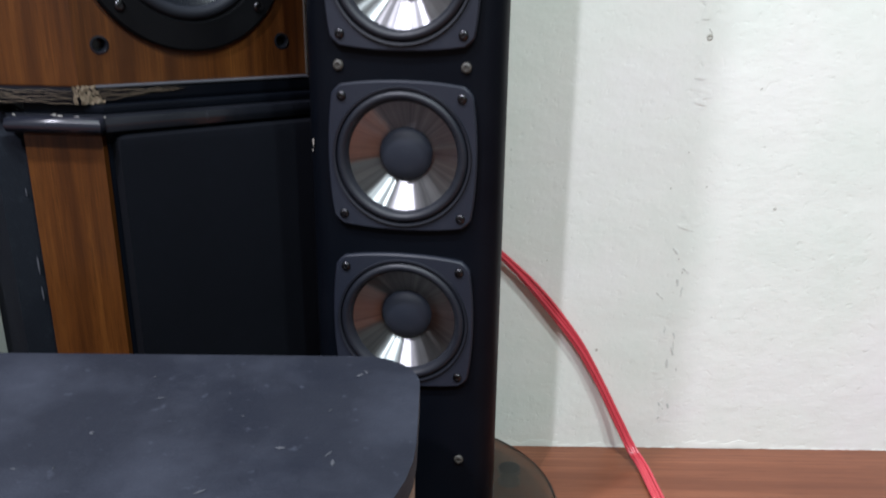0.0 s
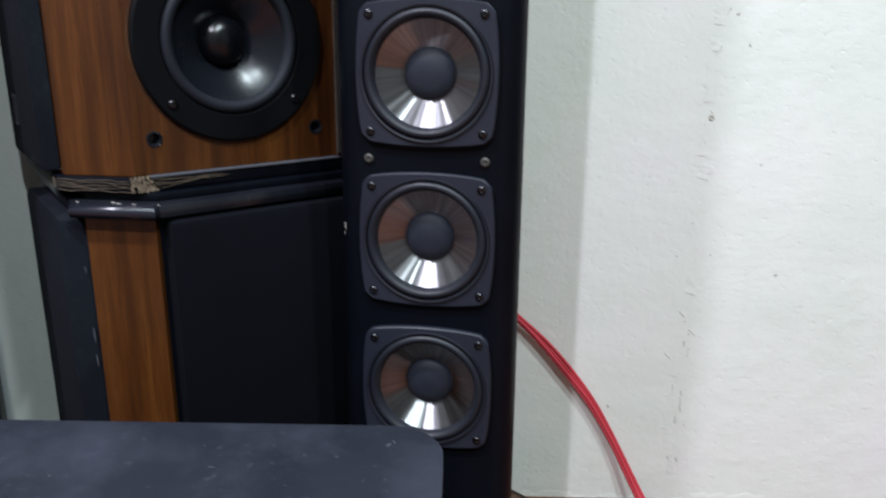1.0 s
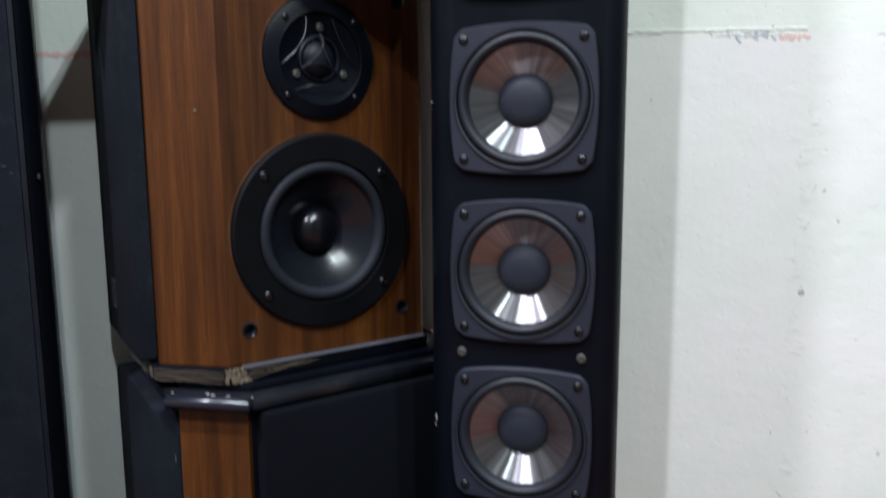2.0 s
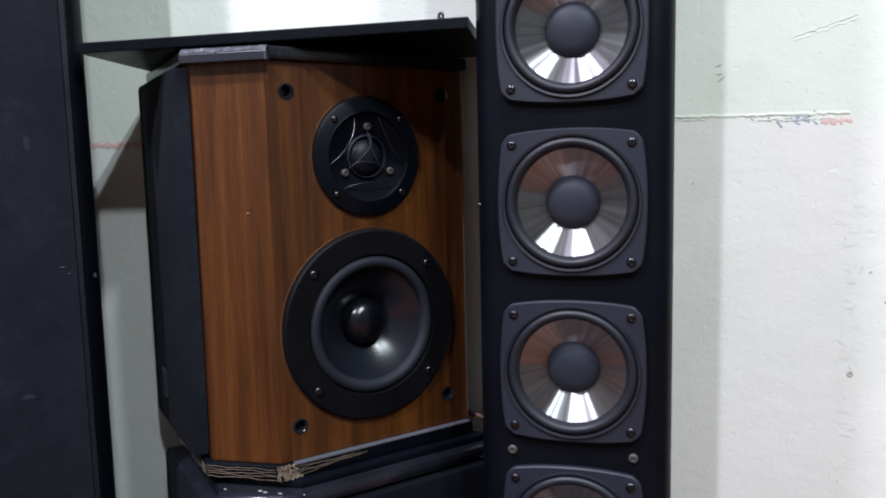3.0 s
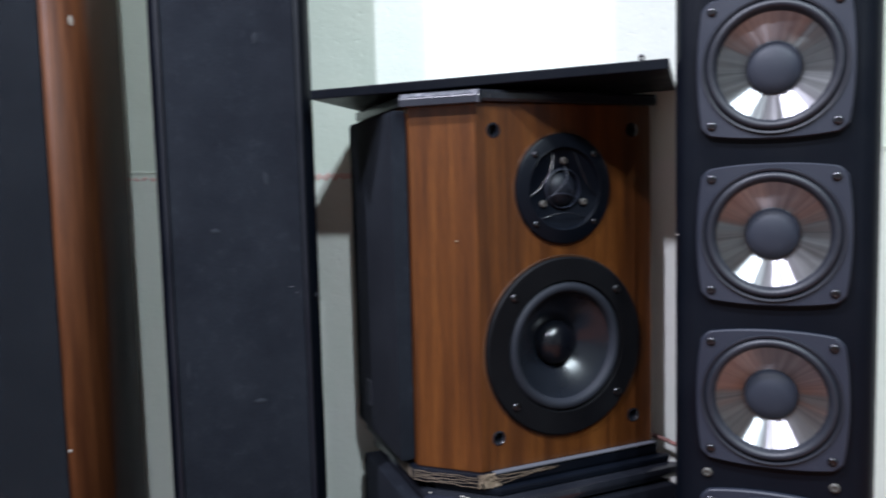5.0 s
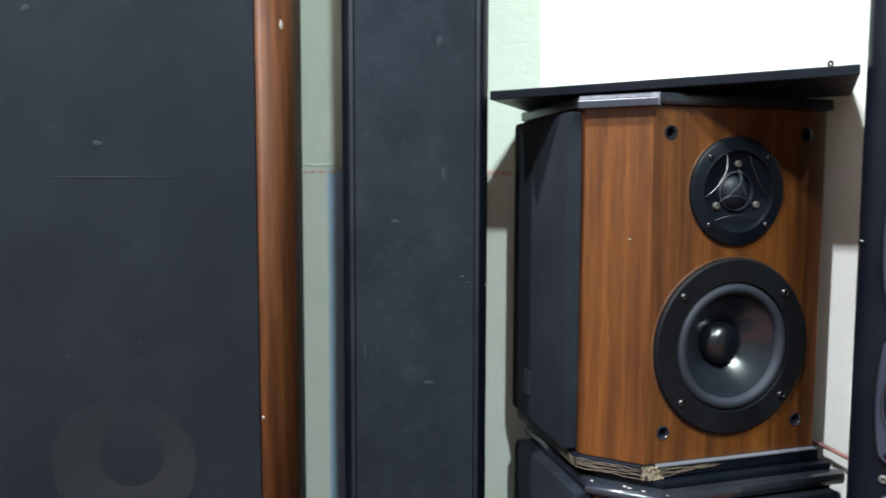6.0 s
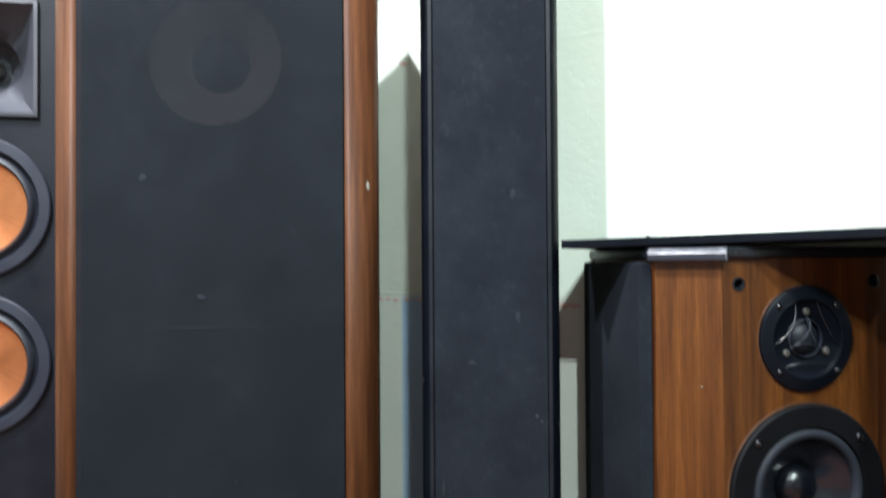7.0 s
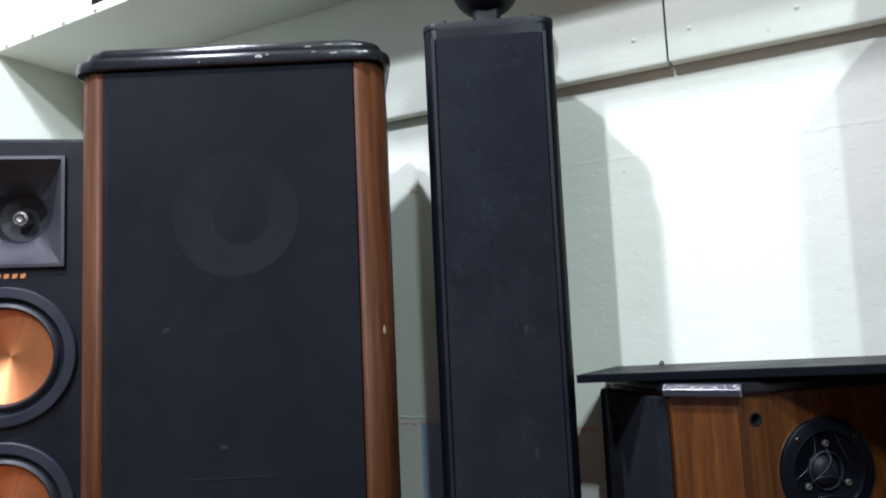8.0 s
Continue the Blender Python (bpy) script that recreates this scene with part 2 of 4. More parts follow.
def prism(pts, z0, z1, bevel=0.0, bm=None):
    """An upright prism on an outline given anticlockwise from above."""
    bm = bm or bmesh.new()
    low = [bm.verts.new((x, y, z0)) for x, y in pts]
    top = [bm.verts.new((x, y, z1)) for x, y in pts]
    n = len(pts)
    caps = [bm.faces.new(low[::-1]), bm.faces.new(top)]
    for i in range(n):
        bm.faces.new((low[i], low[(i + 1) % n], top[(i + 1) % n], top[i]))
    if bevel:
        edges = {e for f in caps for e in f.edges} | {e for e in bm.edges if len(e.link_faces) == 2 and e.calc_face_angle(0) > 0.6}
        bmesh.ops.bevel(bm, geom=list(edges), offset=bevel, segments=2, affect="EDGES", profile=0.6)
    return bm


def box(x0, x1, y0, y1, z0, z1, bevel=0.0):
    return prism([(x0, y0), (x1, y0), (x1, y1), (x0, y1)], z0, z1, bevel)


def rounded(w, d, r_front, r_back, steps=6):
    """An outline w wide with its front at y = 0, with rounded corners."""
    pts = []
    for cx, cy, r, a0 in ((w / 2, 0, r_front, -90), (w / 2, d, r_back, 0), (-w / 2, d, r_back, 90), (-w / 2, 0, r_front, 180)):
        sx, sy = (-1 if cx > 0 else 1), (1 if cy == 0 else -1)
        for i in range(steps + 1):
            a = radians(a0 + 90 * i / steps)
            pts.append((cx + sx * r + r * math.cos(a), cy + sy * r + r * math.sin(a)))
    return pts


def lathe(profile, seg=48, bm=None, close=False):
    """Turns (radius, y) pairs round the y axis; y < 0 is towards the front."""
    bm = bm or bmesh.new()
    rings = []
    for r, y in profile:
        if r < 1e-6:
            rings.append([bm.verts.new((0, y, 0))])
        else:
            rings.append([bm.verts.new((r * math.cos(2 * math.pi * i / seg), y, r * math.sin(2 * math.pi * i / seg))) for i in range(seg)])
    for a, b in zip(rings, rings[1:]):
        for i in range(seg):
            j = (i + 1) % seg
            q = [a[i % len(a)], a[j % len(a)], b[j % len(b)], b[i % len(b)]]
            q = list(dict.fromkeys(q))
            if len(q) > 2:
                bm.faces.new(q)
    bmesh.ops.recalc_face_normals(bm, faces=bm.faces)
    return bm


def moved(bm, x=0, y=0, z=0, turn=None):
    if turn is not None:
        bmesh.ops.transform(bm, matrix=turn, verts=bm.verts)
    bmesh.ops.translate(bm, verts=bm.verts, vec=(x, y, z))
    return bm


def plate(outline, y0, y1, bevel=0.0, holes=()):
    """A plate standing in the x-z plane, from y0 (front) to y1."""
    bm = prism([(x, z) for x, z in outline], -y1, -y0, bevel)
    bmesh.ops.transform(bm, matrix=Matrix.Rotation(radians(90), 4, "X"), verts=bm.verts)
    return bm


def ring_plate(outline, radius, y0, y1, seg=64):
    """A plate with a round hole, its outer edge following outline(angle) -> radius, slightly rounded."""
    prof = [(0.0, y1), (0.0, y0 + 0.0012), (0.0012, y0)]
    bm = bmesh.new()
    rings = []
    for inset, y in prof:
        rings.append([bm.verts.new(((outline(a) - inset) * math.cos(a), y, (outline(a) - inset) * math.sin(a))) for a in (2 * math.pi * i / seg for i in range(seg))])
    for y in (y0, y1):
        rings.append([bm.verts.new((radius * math.cos(a), y, radius * math.sin(a))) for a in (2 * math.pi * i / seg for i in range(seg))])
    for a, b in zip(rings, rings[1:]):
        for i in range(seg):
            bm.faces.new((a[i], a[(i + 1) % seg], b[(i + 1) % seg], b[i]))
    bmesh.ops.recalc_face_normals(bm, faces=bm.faces)
    return bm


def screw_mesh(r):
    """A pan head with a cross slot."""
    bm = lathe([(r, 0.0015), (r, -0.0002), (r * 0.8, -0.0011), (r * 0.5, -0.0013), (r * 0.42, -0.0004), (0, -0.0004)], 14)
    return bm


def at(ob, x=0, y=0, z=0, turn=0):
    ob.matrix_local = pose(x, y, z, 0, 0, turn)
    return ob


def shared(ob, parent, x, y, z, turn=0):
    """Another object on the same mesh, under parent."""
    c = new(ob.name.split(".")[0], ob.data)
    c.parent = parent
    c.matrix_local = pose(x, y, z, 0, turn, 0)
    return c


def screws(parent, places, y, r, mat):
    first = part("screw", screw_mesh(r), mat, parent, smooth=50)
    at(first, places[0][0], y, places[0][1])
    for i, (x, z) in enumerate(places[1:]):
        shared(first, parent, x, y, z, 35 * (i + 1))


def carved(bm, cutters):
    """Cuts the closed meshes out of bm."""
    block = bpy.data.meshes.new("block")
    bm.to_mesh(block)
    bm.free()
    ob = new("block", block)
    tools = []
    for cut in cutters:
        me = bpy.data.meshes.new("tool")
        bmesh.ops.recalc_face_normals(cut, faces=cut.faces)
        cut.to_mesh(me)
        cut.free()
        tool = new("tool", me)
        tools.append(tool)
        mod = ob.modifiers.new("cut", "BOOLEAN")
        mod.operation, mod.object, mod.solver = "DIFFERENCE", tool, "EXACT"
    out = bmesh.new()
    done = bpy.data.meshes.new_from_object(ob.evaluated_get(bpy.context.evaluated_depsgraph_get()))
    out.from_mesh(done)
    for o in (ob, *tools):
        bpy.data.objects.remove(o)
    return out


def bore(x, y, z, r, depth, m=None, seg=48):
    """A closed cylinder along y, for carving."""
    bm = lathe([(0, -0.02), (r, -0.02), (r, depth), (0, depth)], seg)
    moved(bm, x, y, z)
    if m is not None:
        bmesh.ops.transform(bm, matrix=m, verts=bm.verts)
    return bm


# ---- the setting ----
WALL_TURN = math.degrees(math.atan(0.055))
SETTING = pose(0, 0.712, 0, 0, 0, WALL_TURN)
X0, X1, Y_BACK, TOP = -1.452, 1.9, -3.2, 2.5
BEAM_Z, BEAM_OUT = 1.145, 0.022


def place(ob):
    ob.matrix_world = SETTING
    return ob


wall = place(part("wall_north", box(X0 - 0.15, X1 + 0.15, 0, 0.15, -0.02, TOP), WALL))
structure(wall, "rough plastered wall in greenish white paint with a levelling line", "wall")
structure(place(part("wall_west", box(X0 - 0.15, X0, -0.62, -0.0005, -0.02, TOP), WALL)), "plastered side wall in greenish white paint", "wall")
# unseen walls added to close the room; their grey sets the bounce light
structure(place(part("wall_west_far", box(X0 - 0.15, X0, Y_BACK, -0.6205, -0.02, TOP), FAR_WALL)), "unseen side wall, its grey set for bounce light", "wall")
structure(place(part("wall_east", box(X1, X1 + 0.15, Y_BACK, -0.0005, -0.02, TOP), FAR_WALL)), "unseen side wall, its grey set for bounce light", "wall")
structure(place(part("wall_south", box(X0 - 0.15, X1 + 0.15, Y_BACK - 0.15, Y_BACK, -0.02, TOP), FAR_WALL)), "unseen wall behind the walk, its grey set for bounce light", "wall")
# unseen ceiling, added with a grey that governs the neutral fill
structure(place(part("ceiling", box(X0 - 0.15, X1 + 0.15, Y_BACK - 0.15, 0.15, TOP + 0.001, TOP + 0.1), CEILING)), "unseen ceiling, its grey set for fill light", "ceiling")
structure(place(part("floor", box(X0 - 0.15, X1 + 0.15, Y_BACK - 0.15, 0.15, -0.12, 0.0), FLOOR)), "reddish brown wood laminate floor", "floor")

# the beam that stands a little proud of the wall, and the shelf on it
beam = place(part("beam", box(X0 + 0.001, -0.352, -BEAM_OUT, -0.001, BEAM_Z, 1.62, 0.003), WALL))
structure(beam, "painted beam face standing proud of the wall", "beam")
beam_2 = place(part("beam", box(-0.349, X1, -BEAM_OUT, -0.001, BEAM_Z, 1.62, 0.003), WALL))
structure(beam_2, "painted beam face standing proud of the wall", "beam")
shelf = place(part("shelf", prism([(X0 + 0.001, -0.197), (-1.07, -0.214), (X1, -0.214), (X1, -BEAM_OUT - 0.001), (X0 + 0.001, -BEAM_OUT - 0.001)], 1.342, 1.357, 0.003), WHITE))
structure(shelf, "thick white painted wall shelf with a chipped edge", "shelf")
for x in (-1.413, -1.337, -1.252, -1.171, -1.09):
    bm = lathe([(0.0052, 0.001), (0.0052, -0.0012), (0.0036, -0.0030), (0, -0.0034)], 14)
    at(part("painted_screw_head", bm, WHITE, shelf, smooth=60), x, -0.197 - (x - X0) * 0.0445, 1.3495)


# ---- slim tower loudspeakers: one bare, one with its grille on ----
TOWER_W, TOWER_D, TOWER_LOW, TOWER_TOP = 0.153, 0.135, 0.05, 1.178
DRIVERS = (0.2300, 0.3640, 0.4990, 0.6325, 0.7655, 0.8990, 1.0325)


def driver_outline(a):
    """A square with bowed sides and clipped corners, as a radius by angle."""
    c, s = abs(math.cos(a)), abs(math.sin(a))
    m, k = max(c, s), min(c, s) / max(c, s)
    side = (0.0572 - 0.0048 * k * k) / m
    return min(side, 0.0715)


def tower_driver(parent, z):
    d = new("driver")
    d.empty_display_size = 0.02
    d.parent = parent
    d.matrix_local = pose(0, 0, z)
    part("driver_frame", ring_plate(driver_outline, 0.0535, -0.005, 0.0005, 96), PLASTIC, d, smooth=40)
    part("surround", lathe([(0.0537, -0.001), (0.0537, -0.0045), (0.0528, -0.0070), (0.0512, -0.0066), (0.0506, -0.0036), (0.0500, -0.0058), (0.0480, -0.0078), (0.0455, -0.0078), (0.0432, -0.0054), (0.0420, -0.0008), (0.0418, 0.003)], 64), RUBBER, d, smooth=60)
    cone = lathe([(0.0421, -0.0003), (0.0315, 0.0064), (0.0200, 0.0144)], 120)
    for v in cone.verts:
        r, a = math.hypot(v.co.x, v.co.z), math.atan2(v.co.z, v.co.x)
        v.co.y += (r / 0.045) * sum(h * math.sin(k * a + z * 40 * k) for k, h in ((5, 0.00030), (11, 0.00020), (17, 0.00012), (31, 0.00008)))
    part("cone", cone, ALUMINIUM, d, "brushed aluminium cone", smooth=60)
    part("dust_cap", lathe([(0.0208, 0.0145), (0.0206, 0.0118), (0.0175, 0.0090), (0.0125, 0.0072), (0.0065, 0.0062), (0, 0.0058)], 40), DUSTCAP, d, smooth=60)
    screws(d, [(-0.0455, 0.0452), (0.0455, 0.0452), (-0.0455, -0.0452), (0.0455, -0.0452)], -0.0055, 0.0036, SCREW)
    return d


def tapered(bm):
    """Narrow a cabinet towards its back."""
    for v in bm.verts:
        v.co.x *= 1 - 0.22 * max(0.0, v.co.y - 0.017) / TOWER_D
    return bm


def tower(m, label, grille):
    t = thing("tower_speaker", m, label, "loudspeaker", "slim tower loudspeakers")
    body = tapered(prism(rounded(TOWER_W, TOWER_D, 0.017, 0.012), TOWER_LOW, TOWER_TOP, 0.0015))
    if not grille:
        body = carved(body, [bore(0, 0, z, 0.0532, 0.03) for z in DRIVERS])
    part("cabinet", body, BLACK, t, smooth=35)
    part("top_plate", tapered(prism(rounded(TOWER_W + 0.002, TOWER_D, 0.018, 0.012), TOWER_TOP, TOWER_TOP + 0.008, 0.002)), SATIN, t, smooth=35)
    part("plinth", tapered(prism(rounded(TOWER_W * 0.95, TOWER_D, 0.017, 0.012), 0.026, TOWER_LOW, 0.002)), SATIN, t, smooth=35)
    base = part("glass_base", moved(lathe([(0, 0.026), (0.134, 0.026), (0.136, 0.024), (0.136, 0.018), (0.134, 0.016), (0, 0.016)], 72), turn=Matrix.Rotation(radians(90), 4, "X")), GLASS, t, "round smoked glass base", smooth=40)
    at(base, 0, 0.05, 0)
    for x, y in ((-0.085, -0.03), (0.085, -0.03), (-0.085, 0.11), (0.085, 0.11)):
        at(part("foot", moved(lathe([(0, 0.016), (0.011, 0.016), (0.0115, 0.012), (0.007, 0.010), (0.009, 0.003), (0.012, 0), (0, 0)], 20), turn=Matrix.Rotation(radians(90), 4, "X")), RUBBER, t, smooth=40), x, y + 0.01, 0)
    # ball tweeter on a short neck
    part("tweeter_neck", prism(rounded(0.034, 0.03, 0.008, 0.008), TOWER_TOP + 0.006, TOWER_TOP + 0.045, 0.001), SATIN, t).matrix_local = pose(0, 0.04, 0)
    bm = bmesh.new()
    bmesh.ops.create_uvsphere(bm, u_segments=40, v_segments=24, radius=0.044)
    at(part("tweeter_ball", bm, SATIN, t, smooth=60), 0, 0.055, TOWER_TOP + 0.078)
    for x in (-0.052, 0.052):
        at(part("knob", moved(lathe([(0, -0.0045), (0.0040, -0.0045), (0.0048, -0.003), (0.005, 0.001), (0, 0.001)], 16), turn=Matrix.Rotation(radians(-90), 4, "X")), SATIN, t, smooth=40), x, 0.009, TOWER_TOP + 0.008)
    if grille:
        part("grille", box(-0.0615, 0.0615, -0.004, 0.002, 0.10, TOWER_TOP - 0.012, 0.0015), CLOTH, t, "dusty black grille cloth", smooth=35)
        for x0, x1 in ((-0.0665, -0.0625), (0.0625, 0.0665)):
            part("grille_rail", box(x0, x1, -0.006, 0.002, 0.10, TOWER_TOP - 0.012, 0.0012), SATIN, t)
    else:
        for z in DRIVERS:
            tower_driver(t, z)
        studs = [(-0.0485, 0.431), (0.0475, 0.431), (-0.0485, 0.105), (0.0475, 0.105), (-0.0485, 0.958), (0.0475, 0.958)]
        first = part("grille_stud", screw_mesh(0.0040), BRASS, t, "dull brass grille stud", smooth=50)
        at(first, studs[0][0], -0.001, studs[0][1])
        for x, z in studs[1:]:
            shared(first, t, x, -0.001, z)
    return t


bare_tower = tower(pose(-0.029, 0.529, 0, 0, 0, -5.7), "slim black tower loudspeaker with bare aluminium cones on a glass base", False)
grille_tower = tower(pose(-0.5116, 0.5047, 0, 0, 0, 27), "slim black tower loudspeaker with dusty grille and a ball tweeter", True)


# ---- corner-cut walnut loudspeaker standing on its bass cabinet ----
STACK = pose(-0.3063, 0.5281, 0, 0, 0, -2.4)
LEFT_TURN, RIGHT_TURN = 47.4, 45.5


def cut_corner(front, left, right, inset=0.0):
    """The plan of the stack: a narrow front with two long sides that slope back to the wall."""
    h, k = front / 2, inset
    lx, ly = -h - left * math.cos(radians(LEFT_TURN)), left * math.sin(radians(LEFT_TURN))
    rx, ry = h + right * math.cos(radians(RIGHT_TURN)), right * math.sin(radians(RIGHT_TURN))
    pts = [(lx, ly), (-h, 0), (h, 0), (rx, ry), (rx, ry + 0.006), (lx, ly + 0.006)]
    if k:
        out = []
        for i, (x, y) in enumerate(pts):
            nx, ny = {0: (-1, -0.35), 1: (-0.42, -1), 2: (0.42, -1), 3: (1, -0.35), 4: (1, 0), 5: (-1, 0)}[i]
            out.append((x + nx * k, y + ny * k))
        pts = out
    return pts


upper = thing("bookshelf_speaker", STACK, "walnut loudspeaker with cut corners, bare woofer and tweeter, worn lower edge", "loudspeaker")
FRONT, SIDE_L, SIDE_R = 0.0648, 0.165, 0.1942
RIGHT = pose(FRONT / 2, 0, 0, 0, 0, RIGHT_TURN)
SOCKETS = ((0.0181, 0.7270), (0.0181, 0.4424), (0.1715, 0.4424), (0.1715, 0.7282))
part("cabinet", carved(prism(cut_corner(FRONT, SIDE_L, SIDE_R), 0.412, 0.752, 0.0012), [bore(0.0916, 0, 0.5221, 0.0632, 0.05, RIGHT), bore(0.0915, 0, 0.6727, 0.040, 0.02, RIGHT)] + [bore(x, 0, z, 0.0058, 0.012, RIGHT, 20) for x, z in SOCKETS]), WALNUT, upper, "walnut veneered cabinet")
part("base_moulding", prism(cut_corner(FRONT, SIDE_L, SIDE_R, 0.006), 0.399, 0.412, 0.003), BLACK, upper, "black moulding with chipped edge")
part("top_moulding", prism(cut_corner(FRONT + 0.004, SIDE_L, SIDE_R, 0.004), 0.752, 0.763, 0.003), GLOSS, upper)
TRIM = painted_black("grey_black_trim", (0.013, 0.0145, 0.021), 0.30, 0.3, 90, 0.05, (0.04, 0.042, 0.05), 0.6)
bm = bmesh.new()
ends = [[bm.verts.new((x, y, z)) for y, z in ((-0.0035, 0.7505), (-0.0098, 0.7505), (-0.0102, 0.7510), (-0.0102, 0.7570), (-0.0095, 0.7582), (-0.0062, 0.7620), (-0.0035, 0.7628))] for x in (-FRONT / 2 - 0.004, FRONT / 2 + 0.007)]
bm.faces.new(ends[0])
bm.faces.new(ends[1][::-1])
for i in range(7):
    bm.faces.new((ends[0][i], ends[1][i], ends[1][i - 1], ends[0][i - 1]))
bmesh.ops.recalc_face_normals(bm, faces=bm.faces)
strip = part("trim_strip", bm, TRIM, upper, "grey black trim strip with rubbed edges, their sheen painted pale", smooth=25)
# rubbed edges; a paler colour paints in the lamps' reflection along them
RUBBED_SHEEN = painted_black("rubbed_pale_edge", (0.055, 0.058, 0.07), 0.28, 0.7, 300, 0.2, (0.20, 0.205, 0.23), 0.7)
rub_rng = random.Random(4)
bm = bmesh.new()
rows = [[bm.verts.new((-FRONT / 2 - 0.0038 + (FRONT + 0.0106) * i / 40, y, z + rub_rng.uniform(-0.0004, 0.0004))) for y, z in ((-0.0099, 0.7583), (-0.0082, 0.7602), (-0.0066, 0.7619))] for i in range(41)]
for i in range(40):
    for k in range(2):
        if k or i % 13 != 6:
            bm.faces.new((rows[i][k], rows[i + 1][k], rows[i + 1][k + 1], rows[i][k + 1]))
bmesh.ops.recalc_face_normals(bm, faces=bm.faces)
part("rubbed_edge", bm, RUBBED_SHEEN, strip)
part("rubbed_end", box(FRONT / 2 + 0.0058, FRONT / 2 + 0.0073, -0.0106, -0.006, 0.7503, 0.7575, 0.0004), RUBBED_SHEEN, strip)
# the left sloping side keeps its grille
LEFT = pose(-FRONT / 2, 0, 0, 0, 0, -LEFT_TURN)
grl = part("side_grille", box(-SIDE_L + 0.004, -0.006, -0.015, -0.001, 0.415, 0.749, 0.005), CLOTH, upper, "black cloth side grille", smooth=35)
grl.matrix_local = LEFT
badge = part("badge", box(-0.116, -0.101, -0.0162, -0.0145, 0.446, 0.472, 0.0006), RUBBER, upper, "small dark badge with a pale rim")
badge.matrix_local = LEFT
for x0, x1, z0, z1 in ((-0.1164, -0.1006, 0.4712, 0.4726), (-0.1164, -0.1006, 0.4454, 0.4466), (-0.1164, -0.1152, 0.446, 0.472), (-0.1018, -0.1006, 0.446, 0.472)):
    part("badge_rim", box(x0, x1, -0.0168, -0.0158, z0, z1, 0.0003), TRIM, badge)
woofer = new("woofer")
woofer.parent = upper
woofer.matrix_local = RIGHT @ pose(0.0916, 0, 0.5221)
part("woofer_frame", lathe([(0.0862, 0.0005), (0.0862, -0.0035), (0.0845, -0.0050), (0.0640, -0.0050), (0.0625, -0.003), (0.0625, 0.004)], 72), FLAT, woofer, smooth=40)
part("surround", lathe([(0.0630, 0.001), (0.0618, -0.0035), (0.0590, -0.0060), (0.0550, -0.0062), (0.0525, -0.0040), (0.0512, 0.001)], 72), SOFT, woofer, smooth=60)
part("cone", lathe([(0.0514, 0.0005), (0.0460, 0.0030), (0.0385, 0.0072), (0.0300, 0.0128), (0.0240, 0.0178), (0.0205, 0.0213)], 72), CONE, woofer, "glossy black cone", smooth=60)
part("dust_cap", lathe([(0.0218, 0.0192), (0.0205, 0.0140), (0.0165, 0.0085), (0.0100, 0.0050), (0, 0.0038)], 48), DARKCONE, woofer, smooth=60)
screws(woofer, [(0.0765 * math.cos(radians(a)), 0.0765 * math.sin(radians(a))) for a in (42, 138, 222, 318)], -0.0056, 0.0042, SCREW)
part("cut_rim", lathe([(0.0862, 0.0002), (0.0878, -0.0006), (0.0882, 0.0004)], 72), RIM, woofer, "bare wood edge of the cut-out", smooth=60)
tweeter = new("tweeter")
tweeter.parent = upper
tweeter.matrix_local = RIGHT @ pose(0.0915, 0, 0.6727)
part("tweeter_plate", lathe([(0.0520, 0.0005), (0.0520, -0.003), (0.0505, -0.0042), (0.0400, -0.0042), (0.0393, -0.0046), (0.0384, -0.0042), (0.0375, -0.0018), (0.0290, 0.0002), (0.0200, 0.0016), (0.0192, 0.0005), (0.0184, 0.0012), (0.0178, 0.006)], 64), BLACK, tweeter, smooth=40)
part("dome", lathe([(0.0178, 0.0055), (0.0155, 0.0016), (0.0110, -0.0022), (0.0055, -0.0042), (0, -0.0048)], 40), SATIN, tweeter, smooth=60)
part("dome_ring", lathe([(0.0192, 0.0012), (0.0190, -0.0008), (0.0182, -0.0012), (0.0178, 0.0002), (0.0178, 0.003)], 48), PLASTIC, tweeter, smooth=60)
part("cut_rim", lathe([(0.0520, 0.0002), (0.0534, -0.0006), (0.0538, 0.0004)], 64), RIM, tweeter, "bare wood edge of the cut-out", smooth=60)
def guard_wire(start, middle, end, turn):
    """A thin bowed wire through three places of the tweeter's face."""
    bm, n, sides, r = bmesh.new(), 15, 6, 0.00042
    rings = []
    for i in range(n):
        u = i / (n - 1)
        w = ((1 - u) * (1 - 2 * u), 4 * u * (1 - u), u * (2 * u - 1))
        x, z = (sum(k * p[j] for k, p in zip(w, (start, middle, end))) for j in (0, 1))
        dx, dz = (sum(k * p[j] for k, p in zip((4 * u - 3, 4 - 8 * u, 4 * u - 1), (start, middle, end))) for j in (0, 1))
        size = math.hypot(dx, dz)
        y = -0.0012 - 0.0050 * math.sin(math.pi * u)
        rings.append([bm.verts.new((x - dz / size * r * math.cos(q), y + r * math.sin(q), z + dx / size * r * math.cos(q))) for q in (2 * math.pi * k / sides for k in range(sides))])
    for i in range(n - 1):
        for k in range(sides):
            bm.faces.new((rings[i][k], rings[i + 1][k], rings[i + 1][k - 1], rings[i][k - 1]))
    bmesh.ops.recalc_face_normals(bm, faces=bm.faces)
    return moved(bm, turn=Matrix.Rotation(radians(turn), 4, "Y"))


for turn in (0, 120, 240):
    part("guard_wire", guard_wire((0.0005, 0.0215), (-0.0005, 0.0075), (-0.0175, -0.0095), turn), PLASTIC, tweeter, smooth=60)
